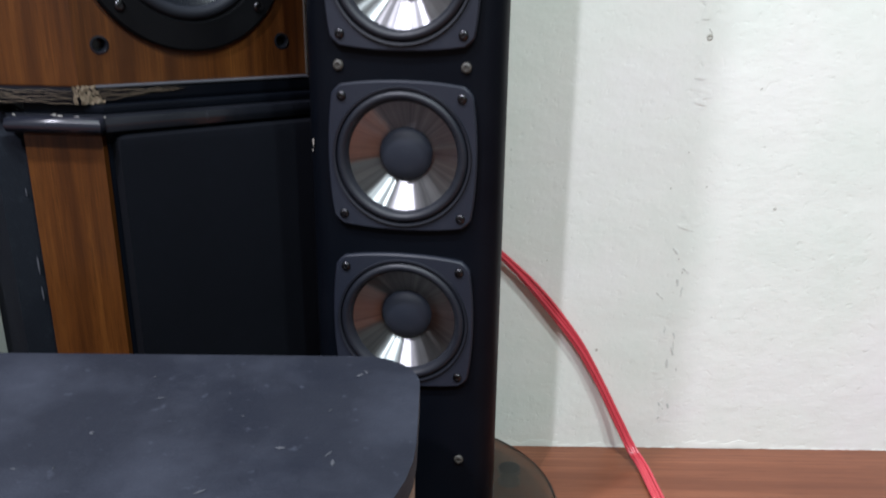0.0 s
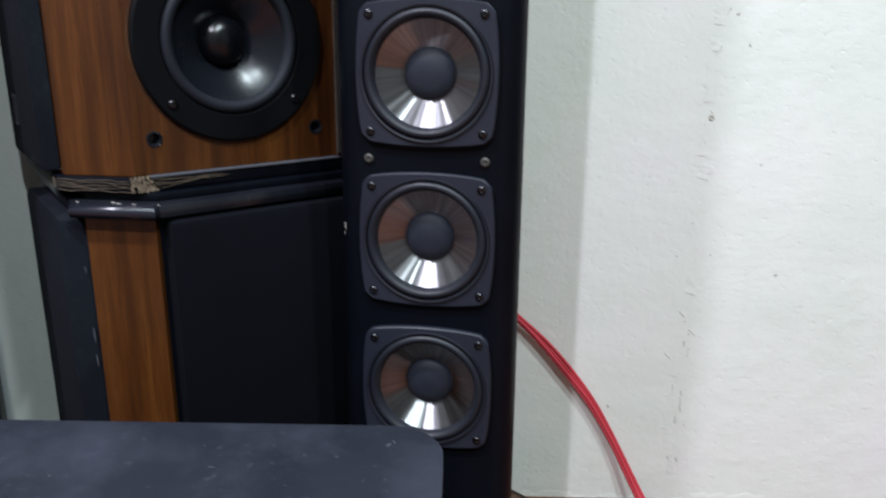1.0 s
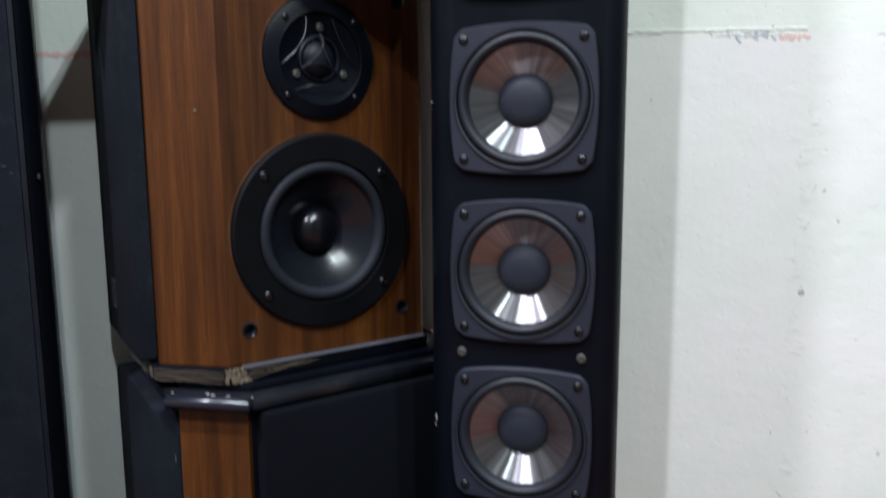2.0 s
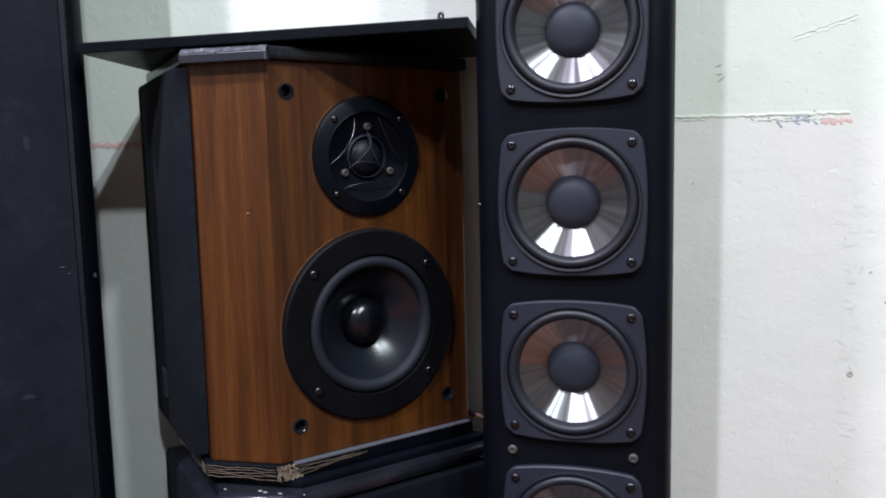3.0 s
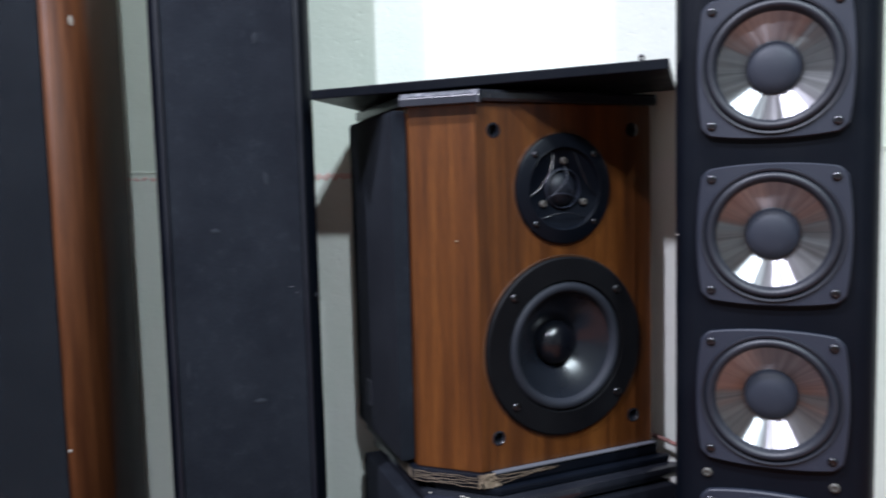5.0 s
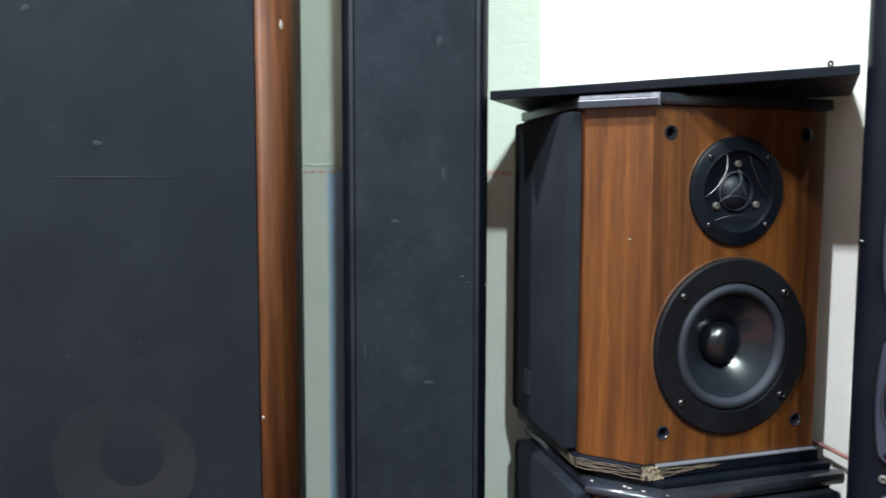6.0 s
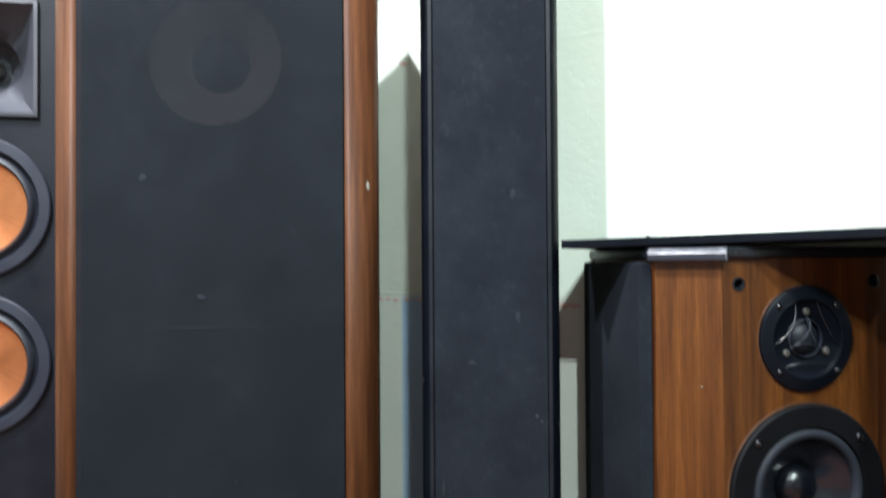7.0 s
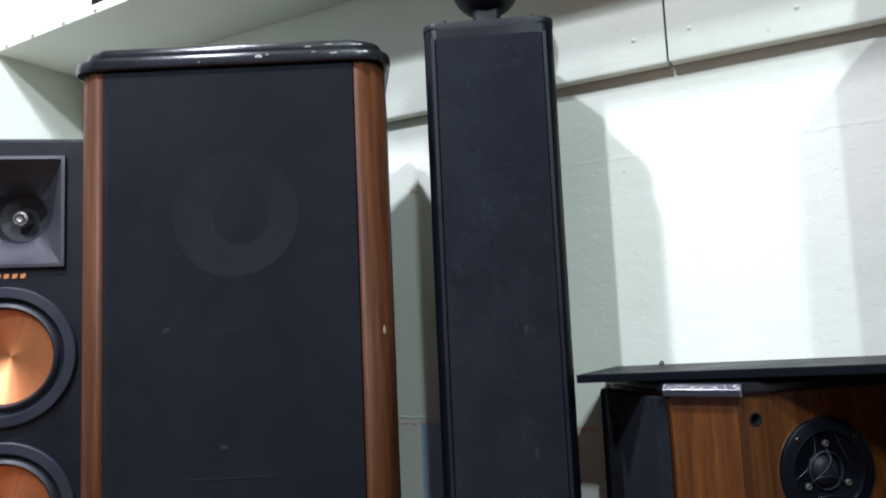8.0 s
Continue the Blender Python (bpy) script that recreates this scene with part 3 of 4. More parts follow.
for turn in (0, 120, 240):
    part("guard_wire", guard_wire((-0.0120, 0.0350), (-0.0190, 0.0125), (-0.0370, -0.0070), turn), GLOSS, tweeter, smooth=60)
screws(tweeter, [(0.0262 * math.cos(radians(a)), 0.0262 * math.sin(radians(a))) for a in (88, 212, 330)], -0.0012, 0.0036, BRASS)
screws(tweeter, [(0.0455 * math.cos(radians(a)), 0.0455 * math.sin(radians(a))) for a in (45, 135, 225, 315)], -0.0048, 0.0030, SCREW)
for x, z in SOCKETS:
    e = part("grille_socket", lathe([(0.0070, 0.001), (0.0070, -0.0005), (0.0056, -0.0009), (0.0046, 0.0005), (0.0040, 0.009), (0, 0.009)], 24), GLOSS, upper, smooth=40)
    e.matrix_local = RIGHT @ pose(x, 0, z)
# bare chipboard where the moulding is worn: a torn corner, split layers and a pale lower edge
worn_rng = random.Random(9)
LAYER = painted_black("split_wood_layer", (0.075, 0.056, 0.040), 0.9, 0.8, 900, 0.6, (0.17, 0.135, 0.10), 0.1)


def torn(x0, x1, height, skew, steps=10, rows=6):
    """A torn patch with fibres, wider below where skew is positive."""
    bm = bmesh.new()
    grid = []
    for k in range(rows + 1):
        u = k / rows
        a, b = x0 + worn_rng.uniform(-0.0006, 0.0006), x1 + skew * (1 - u) + worn_rng.uniform(-0.0022, 0.0022)
        grid.append([bm.verts.new((a + (b - a) * i / steps, -0.0004 - 0.0012 * worn_rng.random(), height * u + worn_rng.uniform(-0.0006, 0.0006))) for i in range(steps + 1)])
    for p, q in zip(grid, grid[1:]):
        for i in range(steps):
            if worn_rng.random() > 0.12:
                bm.faces.new((p[i], p[i + 1], q[i + 1], q[i]))
    bmesh.ops.recalc_face_normals(bm, faces=bm.faces)
    return bm


for m, x0, x1, skew in ((pose(0, -0.0064, 0.4000), 0.0312, 0.0352, 0.0), (RIGHT @ pose(0, -0.0064, 0.4000), -0.0020, 0.0090, 0.0060)):
    part("worn_edge", torn(x0, x1, 0.0135, skew), BARE_WOOD, upper, "bare broken chipboard corner").matrix_local = m


def layer_line(x0, x1, z0, z1, wide):
    """A wavering split layer along x, from height z0 to z1."""
    bm, n = bmesh.new(), 40
    ph = worn_rng.uniform(0, 6)
    top, low = [], []
    for i in range(n + 1):
        u = i / n
        z = z0 + (z1 - z0) * u + 0.0005 * math.sin(9 * u + ph) + 0.0003 * math.sin(23 * u + 2 * ph)
        h = wide * (0.4 + 0.6 * worn_rng.random()) * min(1, 8 * (1 - u) + 0.1)
        top.append(bm.verts.new((x0 + (x1 - x0) * u, -0.0005, z + h / 2)))
        low.append(bm.verts.new((x0 + (x1 - x0) * u, -0.0009, z - h / 2)))
    for i in range(n):
        bm.faces.new((low[i], low[i + 1], top[i + 1], top[i]))
    bmesh.ops.recalc_face_normals(bm, faces=bm.faces)
    return bm


for i in range(5):
    z = 0.4014 + 0.0022 * i
    part("split_layer", layer_line(-0.0345, 0.0318, z, z + worn_rng.uniform(-0.0008, 0.0008), 0.00045), LAYER, upper, "split pale wood layer").matrix_local = pose(0, -0.0062, 0)
for i in range(5):
    z = 0.4018 + 0.0020 * i
    part("split_layer", layer_line(0.008, worn_rng.uniform(0.035, 0.085), z, 0.4068 + worn_rng.uniform(-0.002, 0.003), 0.00045), LAYER, upper, "split pale wood layer").matrix_local = RIGHT @ pose(0, -0.0062, 0)
for i in range(4):
    z = 0.4025 + 0.0024 * i
    part("split_layer", layer_line(0.002, -worn_rng.uniform(0.02, 0.06), z, z + 0.0006, 0.00045), LAYER, upper, "split pale wood layer").matrix_local = LEFT @ pose(0, -0.0062, 0)
part("edge_line", box(0.010, SIDE_R - 0.001, -0.0072, -0.0005, 0.4110, 0.4128, 0.0006), VINYL_DUST, upper, "rubbed pale lower edge").matrix_local = RIGHT

lower = thing("bass_cabinet", STACK @ pose(0.018, -0.001, 0), "black bass cabinet with cut corners and a walnut centre strip", "loudspeaker")
part("cabinet", prism(cut_corner(FRONT, SIDE_L, SIDE_R), 0.0, 0.379, 0.0012), BLACK, lower)
part("top_moulding", prism(cut_corner(FRONT + 0.006, SIDE_L, SIDE_R, 0.010), 0.379, 0.392, 0.0055), GLOSS, lower, "glossy black moulding with chipped edge", smooth=50)
part("trim_strip", box(-FRONT / 2 - 0.006, FRONT / 2 + 0.006, -0.0185, -0.0065, 0.3785, 0.3915, 0.0058), NOSE, lower, "shiny rounded black trim strip", smooth=60)
part("top_step", prism(cut_corner(FRONT, SIDE_L, SIDE_R), 0.392, 0.399, 0.002), BLACK, lower)
part("centre_strip", box(-0.0315, 0.0315, -0.006, 0.0, 0.02, 0.377, 0.001), WALNUT, lower, "walnut veneer centre strip")
for sign, m in ((-1, LEFT), (1, RIGHT)):
    x0, x1 = (-SIDE_L - 0.008, -0.001) if sign < 0 else (0.003, SIDE_R - 0.004)
    g = part("side_grille", box(x0, x1, -0.024 if sign < 0 else -0.018, 0.0, 0.02, 0.377, 0.009), CLOTH if sign < 0 else SHADED_CLOTH, lower, "black cloth side grille", smooth=35)
    g.matrix_local = m

board = thing("black_board", pose(0, 0, 0), "thin black painted board lying on the walnut loudspeaker", "board")
slab = prism([(-0.437, 0.5262), (-0.1085, 0.5420), (-0.110, 0.7045), (-0.447, 0.686)], 0.7635, 0.7725, 0.001)
for v in slab.verts:
    v.co.z += 0.0072 * (v.co.x + 0.437) / 0.33
part("panel", slab, BLACK, board)
bm = bmesh.new()
loop = [[bm.verts.new((0.0017 * math.cos(2 * math.pi * i / 16) * (1 + 0.62 * math.cos(2 * math.pi * k / 6)), 0.0009 * math.sin(2 * math.pi * k / 6), 0.0020 + 0.0022 * math.sin(2 * math.pi * i / 16) * (1 + 0.62 * math.cos(2 * math.pi * k / 6)))) for k in range(6)] for i in range(16)]
for i in range(16):
    for k in range(6):
        bm.faces.new((loop[i][k], loop[i - 1][k], loop[i - 1][k - 1], loop[i][k - 1]))
bmesh.ops.recalc_face_normals(bm, faces=bm.faces)
e = part("eyelet", bm, SCREW, board, "small dark metal eyelet", smooth=60)
at(e, -0.131, 0.547, 0.7800)
shared(e, board, -0.381, 0.655, 0.7747, 30)


# ---- big floor loudspeaker with mahogany sides ----
big = thing("floor_speaker", pose(-0.7409, 0.3207, 0, 0, 0, 31), "big loudspeaker with black cloth front and rounded mahogany sides", "loudspeaker")
part("cabinet", carved(prism([(-0.137, 0.004), (0.137, 0.004), (0.137, 0.24), (-0.137, 0.24)], 0.0, 1.124, 0.002), [bore(0.002, 0, z, 0.070, 0.06) for z in (0.9647, 0.4011)]), BLACK, big)
for z in (0.9647, 0.4011):
    d = new("woofer")
    d.parent = big
    d.matrix_local = pose(0.002, 0.006, z)
    part("woofer_frame", lathe([(0.0790, 0.004), (0.0790, 0.000), (0.0735, 0.000), (0.0730, 0.006)], 56), FLAT, d, smooth=40)
    part("cone", lathe([(0.0746, -0.0005), (0.0730, 0.0005), (0.0520, 0.008), (0.0315, 0.022)], 56), PAPER, d, "grey paper cone", smooth=60)
    part("dust_cap", lathe([(0.0320, 0.023), (0.0240, 0.019), (0.0120, 0.017), (0, 0.016)], 40), RUBBER, d, smooth=60)
    screws(d, [(0.0700 * math.cos(radians(a)), 0.0700 * math.sin(radians(a))) for a in (40, 130, 219, 280)], -0.0005, 0.0035, CHROME)
part("grille", box(-0.1370, 0.1370, -0.008, -0.005, 0.02, 1.1245, 0.001), THIN_CLOTH, big, "dusty black grille cloth with the woofer showing through", smooth=35)
for sign in (-1, 1):
    pts = []
    for i in range(9):
        a = radians(90 * i / 8)
        pts.append((sign * (0.1385 + 0.0315 * math.sin(a)), -0.008 + 0.032 * (1 - math.cos(a))))
    pts = pts + [(sign * 0.156, 0.24), (sign * 0.1385, 0.24)]
    if sign < 0:
        pts = pts[::-1]
    part("side_panel", prism(pts, 0.0, 1.1262), MAHOGANY, big, "rounded mahogany side panel", smooth=35)
part("top_moulding", prism([(x * (1 - 0.75 * max(0, y - 0.03)), y - 0.012) for x, y in rounded(0.356, 0.205, 0.035, 0.01)], 1.1265, 1.1395, 0.004), GLOSS, big, "glossy black top moulding with chipped edge", smooth=50)
part("top_panel", prism([(x * (1 - 0.75 * max(0, y - 0.03)), y - 0.004) for x, y in rounded(0.335, 0.19, 0.03, 0.01)], 1.1395, 1.1515, 0.005), GLOSS, big, smooth=50)

# ---- horn loudspeaker with copper cones ----
hornsp = thing("horn_speaker", pose(-1.0724, 0.2616, 0, 0, 0, 40.5), "black floor loudspeaker with a square horn and copper cones", "loudspeaker")
HOLES = [(0.8188, 0.0730), (0.6319, 0.0730)]
part("cabinet", carved(box(-0.098, 0.098, 0.0, 0.30, 0.0, 1.092, 0.002), [bore(0, 0, z, r, 0.05) for z, r in HOLES] + [box(-0.064, 0.064, -0.02, 0.085, 0.9335, 1.0615)]), SATIN, hornsp)
part("baffle", carved(box(-0.097, 0.097, -0.004, -0.0003, 0.01, 1.088, 0.001), [bore(0, 0, z, r, 0.05) for z, r in HOLES] + [box(-0.064, 0.064, -0.02, 0.085, 0.9335, 1.0615)]), SATIN, hornsp)
for z in (0.8188, 0.6319):
    d = new("woofer")
    d.parent = hornsp
    d.matrix_local = pose(0, -0.004, z)
    part("trim_ring", lathe([(0.0850, 0.0005), (0.0850, -0.004), (0.0835, -0.0055), (0.0725, -0.0060), (0.0700, -0.003), (0.0695, 0.004)], 72), PLASTIC, d, smooth=40)
    part("surround", lathe([(0.0700, 0.002), (0.0685, -0.001), (0.0665, 0.0005), (0.0640, -0.004), (0.0605, -0.0055), (0.0580, -0.003), (0.0568, 0.002)], 72), RUBBER, d, smooth=60)
    part("cone", lathe([(0.0572, 0.001), (0.0400, 0.011), (0.0200, 0.020), (0.0100, 0.0232), (0, 0.0240)], 72), COPPER, d, "spun copper cone", smooth=60)
bm = bmesh.new()
rings = []
for k, (h, y, sq) in enumerate(((0.070, 0.0, 1.0), (0.070, -0.0055, 1.0), (0.066, -0.0060, 1.0), (0.060, 0.006, 0.9), (0.047, 0.026, 0.6), (0.036, 0.040, 0.0), (0.030, 0.06, 0.0), (0.016, 0.07, 0.0), (0.0, 0.07, 0.0))):
    ring = []
    for i in range(48):
        a = 2 * math.pi * i / 48 + math.pi / 4
        c, s = math.cos(a), math.sin(a)
        r = h * ((1 - sq) + sq / max(abs(c), abs(s)))
        ring.append(bm.verts.new((r * c, y, r * s)) if h > 0 else None)
    rings.append(ring)
for a, b in zip(rings, rings[1:]):
    if b[0] is None:
        bm.faces.new(a)
        continue
    for i in range(48):
        bm.faces.new((a[i], a[(i + 1) % 48], b[(i + 1) % 48], b[i]))
bmesh.ops.recalc_face_normals(bm, faces=bm.faces)
h = part("horn", bm, HORN, hornsp, "grey square horn", smooth=30)
at(h, 0, -0.004, 0.9975)
p = part("phase_plug", lathe([(0.012, 0.06), (0.0105, 0.052), (0.0092, 0.0475), (0.0072, 0.0480), (0.005, 0.0460), (0.003, 0.0470), (0, 0.0465)], 24), PLUG, hornsp, smooth=60)
at(p, 0, -0.004, 0.9975)
for i in range(6):
    at(part("badge_mark", box(-0.0033, 0.0033, -0.0048, -0.0040, -0.0026, 0.0026, 0.0003), COPPER, hornsp), -0.026 + i * 0.0095, -0.0004, 0.917)

# ---- low loudspeaker in the foreground ----
low = thing("low_speaker", pose(-0.2075, 0.2830, 0, 0, 0, 3.5), "low loudspeaker with dusty black top and wood sides", "loudspeaker")
pts = rounded(0.42, 0.25, 0.14, 0.042, 12)
pts = [(x, y - 0.10) for x, y in pts]
part("cabinet", prism([(x * 0.985, y * 0.985) for x, y in pts], 0.0, 0.222), WALNUT, low, "red brown wood cabinet", smooth=40)
part("top", prism(pts, 0.222, 0.238, 0.003), VINYL, low, "dusty black textured top", smooth=40)


# ---- red loudspeaker cable ----
def cable(places, radius, steps=9, sides=8):
    """A round strand swept along a smooth line through the places."""
    pts = [Vector(p) for p in places]
    pts = [2 * pts[0] - pts[1], *pts, 2 * pts[-1] - pts[-2]]
    line = []
    for a, b, c, d in zip(pts, pts[1:], pts[2:], pts[3:]):
        for i in range(steps):
            u = i / steps
            line.append(0.5 * (2 * b + (c - a) * u + (2 * a - 5 * b + 4 * c - d) * u * u + (3 * b - a - 3 * c + d) * u ** 3))
    line.append(pts[-2])
    bm = bmesh.new()
    rings = []
    for i, p in enumerate(line):
        way = (line[min(i + 1, len(line) - 1)] - line[max(i - 1, 0)]).normalized()
        u = way.cross(Vector((0, 1, 0.3))).normalized()
        w = way.cross(u)
        rings.append([bm.verts.new(p + radius * (math.cos(2 * math.pi * k / sides) * u + math.sin(2 * math.pi * k / sides) * w)) for k in range(sides)])
    for a, b in zip(rings, rings[1:]):
        for k in range(sides):
            bm.faces.new((a[k], a[(k + 1) % sides], b[(k + 1) % sides], b[k]))
    bm.faces.new(rings[0])
    bm.faces.new(rings[-1])
    bmesh.ops.recalc_face_normals(bm, faces=bm.faces)
    return bm


RUN = [(0.01, 0.704, 0.265), (0.055, 0.7065, 0.2255), (0.081, 0.7075, 0.199), (0.105, 0.7085, 0.170), (0.135, 0.7100, 0.131), (0.161, 0.7105, 0.0885), (0.183, 0.707, 0.047), (0.199, 0.697, 0.016), (0.209, 0.672, 0.005), (0.217, 0.60, 0.004), (0.24, 0.48, 0.004), (0.27, 0.30, 0.004)]
wire = thing("speaker_cable", pose(0, 0, 0), "bundle of red loudspeaker cable hanging from the tower to the floor", "cable")
for k, (dx, dy, dz) in enumerate(((-0.002, 0, -0.0006), (0.0012, -0.0012, 0.0006), (0.0042, 0.0004, 0.0014), (0.0074, 0, 0.0022))):
    part("strand", cable([(x + dx * (0.75 + 0.25 * math.cos(i * 1.1 + k)), y + dy, z + dz + 0.0006 * math.sin(i * 1.7 + k)) for i, (x, y, z) in enumerate(RUN)], 0.0019), CABLE_RED, wire, smooth=60)
PINK = shader("brown_pink_cable", (0.20, 0.09, 0.075), 0.45)[0]
lead = thing("speaker_lead", pose(0, 0, 0), "thin brownish loudspeaker lead running behind the cabinets", "cable")
part("strand", cable([(-0.150, 0.690, 0.41), (-0.128, 0.686, 0.408), (-0.100, 0.684, 0.398), (-0.070, 0.686, 0.385)], 0.0024), PINK, lead, smooth=60)

# ---- box loudspeaker on the shelf ----
box_sp = thing("shelf_speaker", pose(-1.142, 0.462, 1.357, 0, 0, 8), "small black box loudspeaker standing on the white shelf", "loudspeaker")
part("cabinet", box(-0.055, 0.055, 0.006, 0.11, 0.0, 0.19, 0.003), SATIN, box_sp)
part("grille", box(-0.051, 0.051, 0.0, 0.006, 0.004, 0.186, 0.002), CLOTH, box_sp)


# ---- wear and marks on the wall ----
def on_wall(name, bm, mat, label=""):
    ob = part(name, bm, mat, wall, label, smooth=60)
    return ob


def ragged(x0, x1, z0, z1, proud, steps, jitter, rng):
    """A thin ragged patch of plaster or paint on the wall face, its outline broken up and its back in the wall."""
    bm = bmesh.new()
    top, low = [], []
    for i in range(steps + 1):
        u = i / steps
        fade = min(1, 4 * u, 4 * (1 - u))
        x = x0 + (x1 - x0) * u
        top.append((x, z1 + jitter * fade * rng.uniform(-1, 1)))
        low.append((x, z0 + jitter * fade * rng.uniform(-1, 1)))
    rows = []
    for k, y in ((0, 0.001), (0.0, -proud * 0.4), (0.3, -proud), (0.7, -proud), (1, -proud * 0.4), (1, 0.001)):
        rows.append([bm.verts.new((a[0], y * rng.uniform(0.7, 1.1), b[1] + (a[1] - b[1]) * k)) for a, b in zip(top, low)])
    for a, b in zip(rows, rows[1:]):
        for i in range(steps):
            bm.faces.new((a[i], a[i + 1], b[i + 1], b[i]))
    bmesh.ops.recalc_face_normals(bm, faces=bm.faces)
    return bm


rng = random.Random(4)
CRACK = shader("crack_shadow_grey", (0.60, 0.62, 0.59), 0.9)[0]
PIT = painted_black("bare_mortar", (0.46, 0.45, 0.40), 0.9)
# the levelling line: a groove's ragged lip and red chalk
for x0, x1 in ((0.05, 0.13), (0.12, 0.185), (0.175, 0.235), (-0.85, -0.60)):
    on_wall("plaster_lip", ragged(x0, x1, 0.7035, 0.7065, 0.0009, 26, 0.0012, rng), WALL)
for x0, x1, z, h in ((0.05, 0.10, 0.7022, 0.0009), (0.150, 0.222, 0.7005, 0.0016), (-0.80, -0.69, 0.7045, 0.0010), (0.30, 0.36, 0.7, 0.0015)):
    on_wall("crack", ragged(x0, x1, z - h, z, 0.0006, 30, 0.0022 if h > 0.0012 else 0.0006, rng), CRACK)
for x0, x1, z, h in ((-0.545, -0.475, 0.694, 0.004), (0.209, 0.238, 0.698, 0.003), (-0.80, -0.70, 0.697, 0.0022), (-0.74, -0.725, 1.035, 0.003)):
    on_wall("paint_mark", ragged(x0, x1, z - h, z + h * 0.4, 0.0005, 24, 0.0026, rng), RED, "faded red chalk mark")
slant = moved(ragged(0, 0.06, 0, 0.0009, 0.0006, 22, 0.0012, rng), turn=Matrix.Rotation(radians(-18), 4, "Y"))
on_wall("crack", moved(slant, 0.183, 0, 0.7775), CRACK)
slant = moved(ragged(0, 0.06, -0.003, 0.0, 0.0004, 22, 0.002, rng), turn=Matrix.Rotation(radians(-18), 4, "Y"))
on_wall("plaster_lip", moved(slant, 0.183, 0, 0.7765), WALL)
on_wall("plaster_lip", ragged(-0.48, -0.02, 1.036, 1.0415, 0.0003, 60, 0.0018, rng), WALL)
# an upright trowel ridge with pits
for i in range(16):
    z = rng.uniform(0.02, 0.72)
    w = rng.uniform(0.002, 0.008)
    bm = ragged(0.0, rng.uniform(0.008, 0.05), -w, w, rng.uniform(0.0003, 0.0006), 10, w * 0.7, rng)
    moved(bm, turn=Matrix.Rotation(radians(-90 + rng.uniform(-14, 14)), 4, "Y"))
    moved(bm, 0.238 + 0.015 * (z - 0.2) + rng.gauss(0, 0.006), 0, z)
    on_wall("plaster_ridge", bm, WALL)
SCRAPE = painted_black("scraped_plaster", (0.62, 0.63, 0.59), 0.9)
for i in range(18):
    z = rng.choice((rng.uniform(0.03, 0.20), rng.uniform(0.20, 0.78)))
    w = rng.uniform(0.0004, 0.0012)
    bm = ragged(0.0, rng.uniform(0.003, 0.012), -w, w, 0.0005, 8, w * 0.8, rng)
    moved(bm, turn=Matrix.Rotation(radians(-90 + rng.uniform(-50, 50)), 4, "Y"))
    on_wall("plaster_scrape", moved(bm, 0.240 + 0.015 * (z - 0.2) + rng.gauss(0, 0.007), 0, z), SCRAPE)
BLUE_MARK = painted_black("blue_grey_scribble", (0.36, 0.42, 0.50), 0.9)
for i in range(9):
    bm = ragged(0.0, rng.uniform(0.004, 0.011), -0.0008, 0.0008, 0.0005, 8, 0.0007, rng)
    on_wall("chalk_mark", moved(moved(bm, turn=Matrix.Rotation(radians(rng.uniform(-50, 50)), 4, "Y")), rng.uniform(0.166, 0.205), 0, rng.uniform(0.6965, 0.7035)), BLUE_MARK, "faint blue chalk scribble")
for x, z in ((0.1100, 0.752), (0.1112, 0.745), (0.1125, 0.738), (0.142, 0.705), (0.160, 0.703), (0.176, 0.701)):
    bm = ragged(0.0, rng.uniform(0.004, 0.008), -0.0007, 0.0007, 0.0005, 8, 0.0006, rng)
    on_wall("plaster_scrape", moved(moved(bm, turn=Matrix.Rotation(radians(rng.uniform(-60, 60)), 4, "Y")), x, 0, z), PIT)
# the plaster's broken foot over the floor
for i in range(9):
    x = 0.04 + i * 0.075
    on_wall("plaster_foot", ragged(x, x + 0.085, -0.004 , 0.004 + rng.uniform(-0.004, 0.006), 0.0006, 16, 0.0034, rng), WALL)
# nail holes and pits
pit = lathe([(0.0034, 0.0004), (0.0030, -0.0004), (0.0022, -0.0007), (0.0018, -0.0003), (0, -0.0001)], 12)
pit_mesh = part("pit", pit, PIT, wall, smooth=60)
at(pit_mesh, 0.244, 0, 0.448)
spots = [(0.101, 0.222), (0.258, 0.302), (0.236, 0.337), (0.222, 0.30), (0.238, 0.225), (0.243, 0.21), (0.30, 0.40), (0.275, 0.52), (0.09, 0.64), (0.33, 0.28), (0.28, 0.16), (0.26, 0.55), (-0.46, 0.93), (-0.40, 0.90), (-0.42, 1.02), (0.16, 0.12), (0.07, 0.74), (0.068, 0.755)]
for x, z in spots:
    c = shared(pit_mesh, wall, x, 0, z, rng.uniform(0, 180))
    k = rng.uniform(0.25, 0.6)
    c.scale = (k * rng.uniform(0.6, 1.2), k, k)
for x, z in ((-0.391, 1.182), (-0.202, 1.179), (-0.322, 1.182)):
    at(part("nail", lathe([(0.003, 0.001), (0.003, -0.001), (0.0015, -0.002), (0, -0.002)], 12), WHITE, beam_2 if x > -0.35 else beam, smooth=50), x, -BEAM_OUT, z)

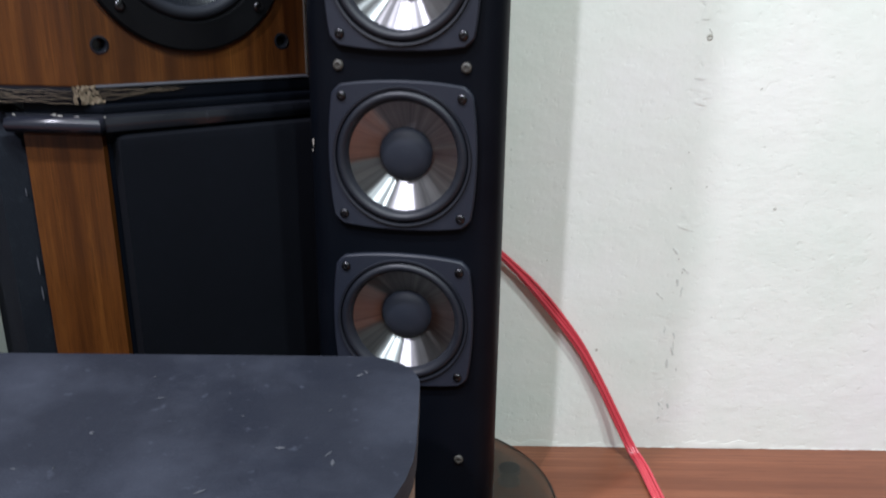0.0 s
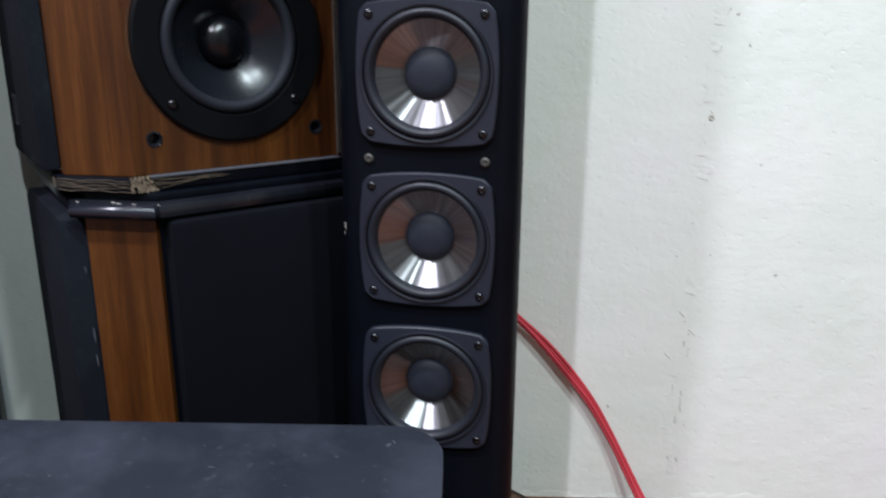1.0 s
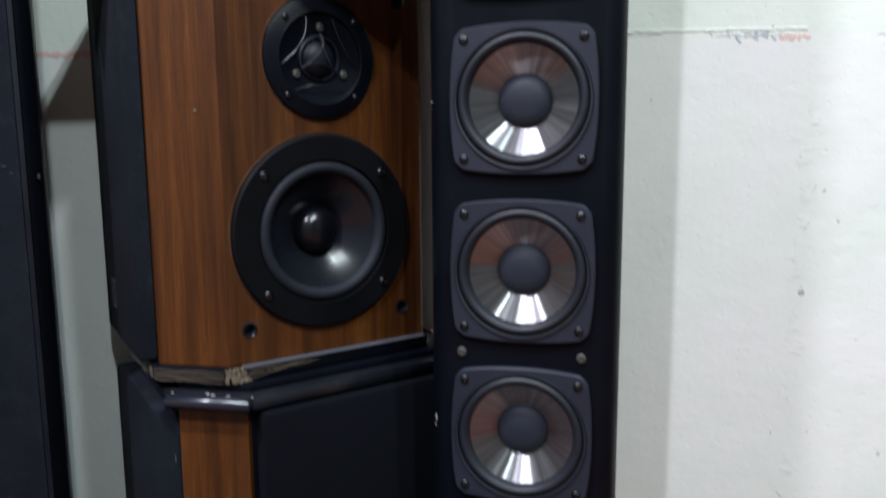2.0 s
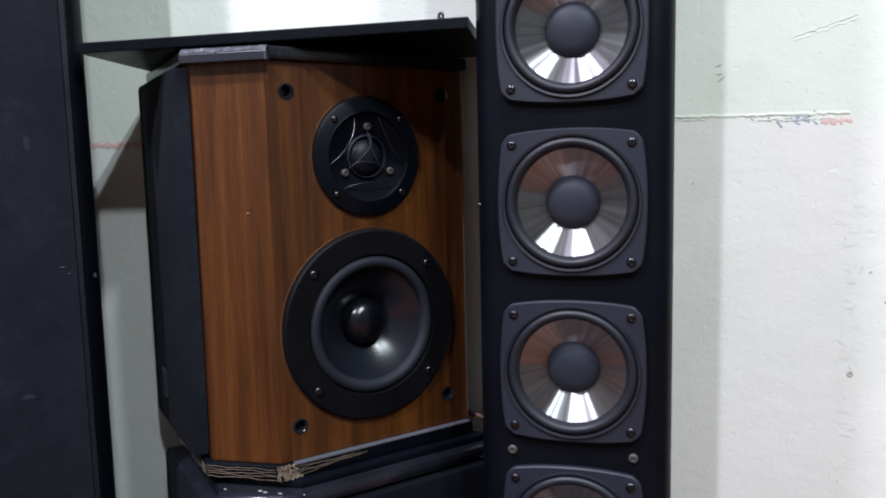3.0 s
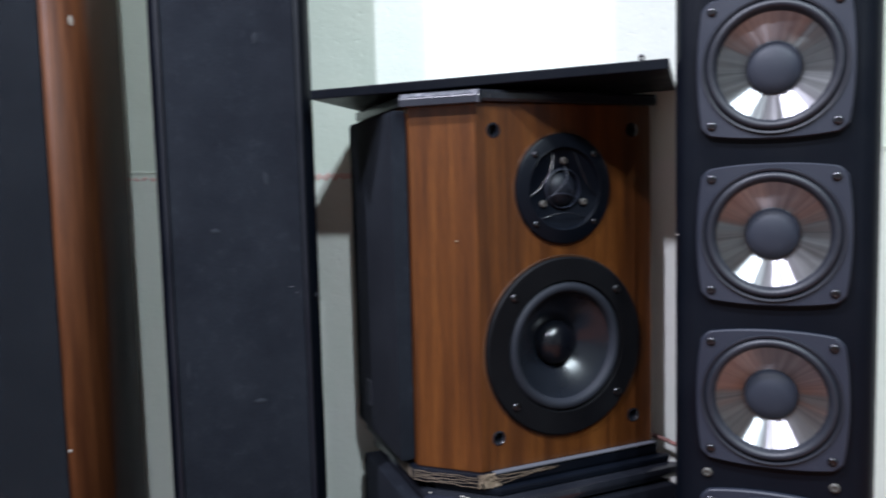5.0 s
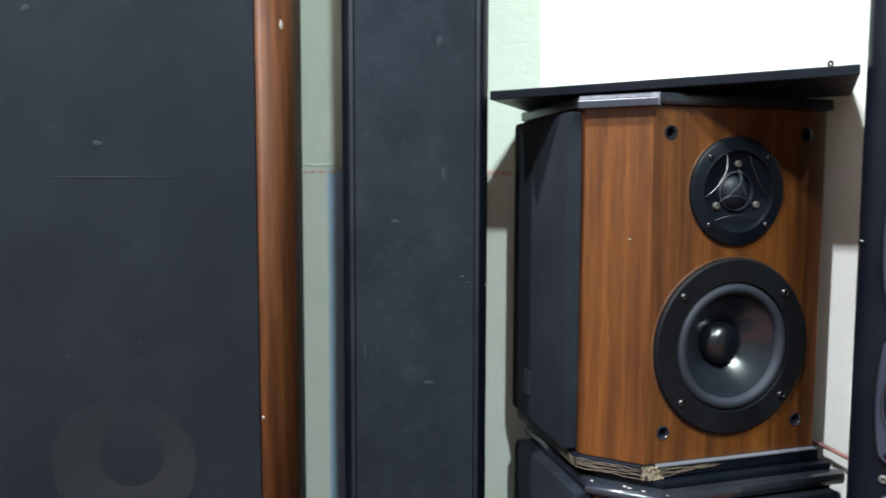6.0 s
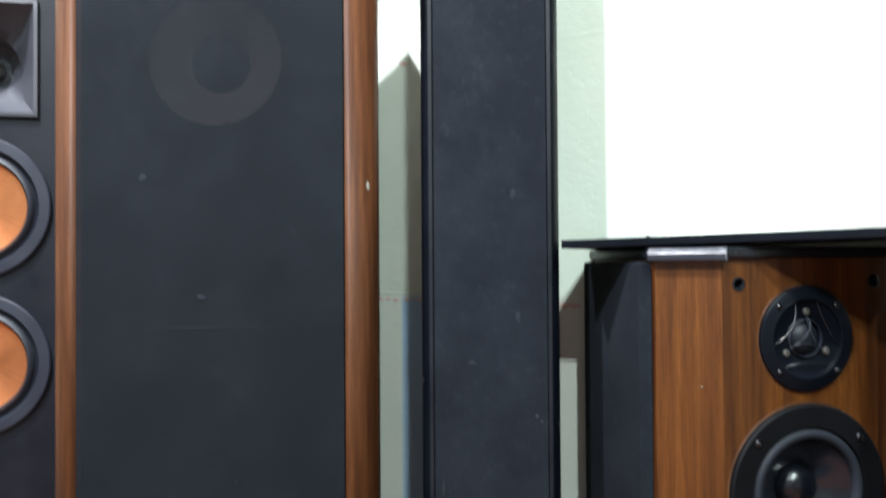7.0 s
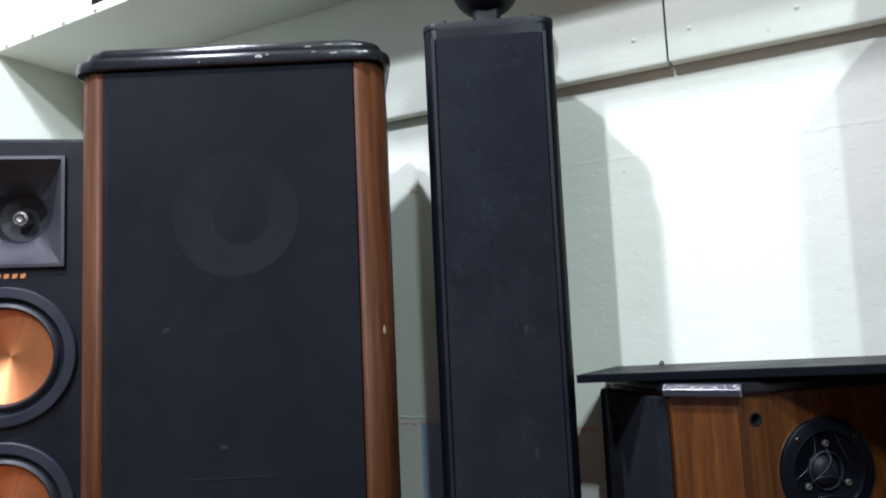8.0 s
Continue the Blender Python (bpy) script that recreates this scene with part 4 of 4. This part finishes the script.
# ---- chips and scratches on the cabinets ----
def chip(parent, m, w, h, mat, rng, label=""):
    bm = bmesh.new()
    n = 9
    rim = [bm.verts.new((w * math.cos(2 * math.pi * i / n) * rng.uniform(0.6, 1.1), 0, h * math.sin(2 * math.pi * i / n) * rng.uniform(0.6, 1.1))) for i in range(n)]
    mid = bm.verts.new((0, -0.0005, 0))
    for i in range(n):
        bm.faces.new((rim[i], rim[(i + 1) % n], mid))
    bmesh.ops.recalc_face_normals(bm, faces=bm.faces)
    ob = part("paint_chip", bm, mat, parent, label)
    ob.matrix_local = m
    return ob


BARE = painted_black("bare_filler", (0.28, 0.26, 0.23), 0.8)
for x, z, w, h in ((-0.0715, 0.372, 0.0022, 0.0042), (-0.072, 0.3655, 0.0012, 0.0016), (-0.0735, 0.632, 0.003, 0.0007)):
    chip(bare_tower, pose(x, 0.0035, z, 0, 0, -50), w, h, BARE, rng)
chip(upper, pose(0.013, -0.0012, 0.6275), 0.0019, 0.0011, BARE_WOOD, rng)
for x, y, z, turn, w, h in ((0.1618, 0.0008, 0.830, 47, 0.0022, 0.0062), (0.1405, -0.0085, 0.450, 5, 0.0013, 0.0018)):
    chip(big, pose(x, y, z, 0, 0, turn), w, h, BARE, rng)
for x, y, z, w, h in ((0.036, -0.0125, 1.1335, 0.0052, 0.0022), (0.045, -0.0125, 1.1355, 0.0022, 0.0010), (0.096, -0.0125, 1.1362, 0.0042, 0.0008), (0.118, -0.0123, 1.1340, 0.0055, 0.0010),
                      (0.132, -0.0105, 1.1310, 0.0026, 0.0016), (-0.126, -0.0112, 1.1330, 0.0016, 0.0020), (-0.03, -0.0125, 1.1300, 0.0014, 0.0008), (0.088, -0.0046, 1.1455, 0.0050, 0.0009), (0.112, -0.0046, 1.1470, 0.0062, 0.0010)):
    chip(big, pose(x, y, z), w, h, BARE, rng)
for x, z, w, h in ((-0.038, 0.33, 0.0012, 0.004), (-0.0375, 0.27, 0.0016, 0.009), (-0.0375, 0.245, 0.0014, 0.007)):
    chip(lower, pose(x, -0.0045, z, 0, 0, -25), w, h, VINYL_DUST, rng)
for i in range(5):
    chip(lower, pose(rng.uniform(-0.034, 0.045), -0.0105, 0.3915 + rng.uniform(-0.001, 0.001), -50), rng.uniform(0.0008, 0.0025), 0.0008, BARE, rng)
for i in range(34):
    chip(low, pose(rng.uniform(-0.17, 0.18), rng.uniform(-0.06, 0.13), 0.2384, -90, 0, rng.uniform(0, 180)), rng.uniform(0.0006, 0.0045), rng.uniform(0.0004, 0.0016), VINYL_DUST, rng)
for x, y, z, w, h, turn in ((0.050, -0.0046, 0.583, 0.003, 0.0004, 0), (0.055, -0.0046, 0.577, 0.0018, 0.0005, 0), (0.0745, 0.004, 0.573, 0.002, 0.003, 55), (-0.0745, 0.004, 0.62, 0.0008, 0.002, -55), (0.02, -0.0046, 1.15, 0.0005, 0.001, 0)):
    chip(grille_tower, pose(x, y, z, 0, 0, turn), w, h, VINYL_DUST, rng)
# dust smudges on the grille cloths
SMUDGE = painted_black("dust_smudge", (0.0135, 0.0165, 0.0215), 0.95, 0.6, 300, 0.3, (0.024, 0.028, 0.034), 0.1)
for x, z, w, h in ((-0.069, 0.839, 0.0045, 0.0045), (-0.009, 0.716, 0.0055, 0.0030), (0.026, 0.526, 0.0012, 0.0024), (-0.042, 0.512, 0.0010, 0.0024)):
    chip(big, pose(x, -0.0083, z), w, h, SMUDGE, rng, "faint dust smudge")
# a thin patch whose darker colour stands for the shade of a crease
CREASE_SHADE = painted_black("cloth_crease", (0.0068, 0.0088, 0.0122), 0.95, 0.2, spec=0.1)
chip(big, pose(-0.004, -0.0081, 0.684), 0.085, 0.0010, CREASE_SHADE, rng, "crease in the cloth, its shade put in as dark colour")
for x, z, w, h in ((0.015, 0.470, 0.0065, 0.0032), (0.025, 0.824, 0.0040, 0.0065), (-0.052, 0.505, 0.0016, 0.0110), (-0.020, 0.640, 0.0050, 0.0030), (0.030, 0.690, 0.0030, 0.0080)):
    chip(grille_tower, pose(x, -0.0043, z), w, h, SMUDGE, rng, "faint dust smudge")
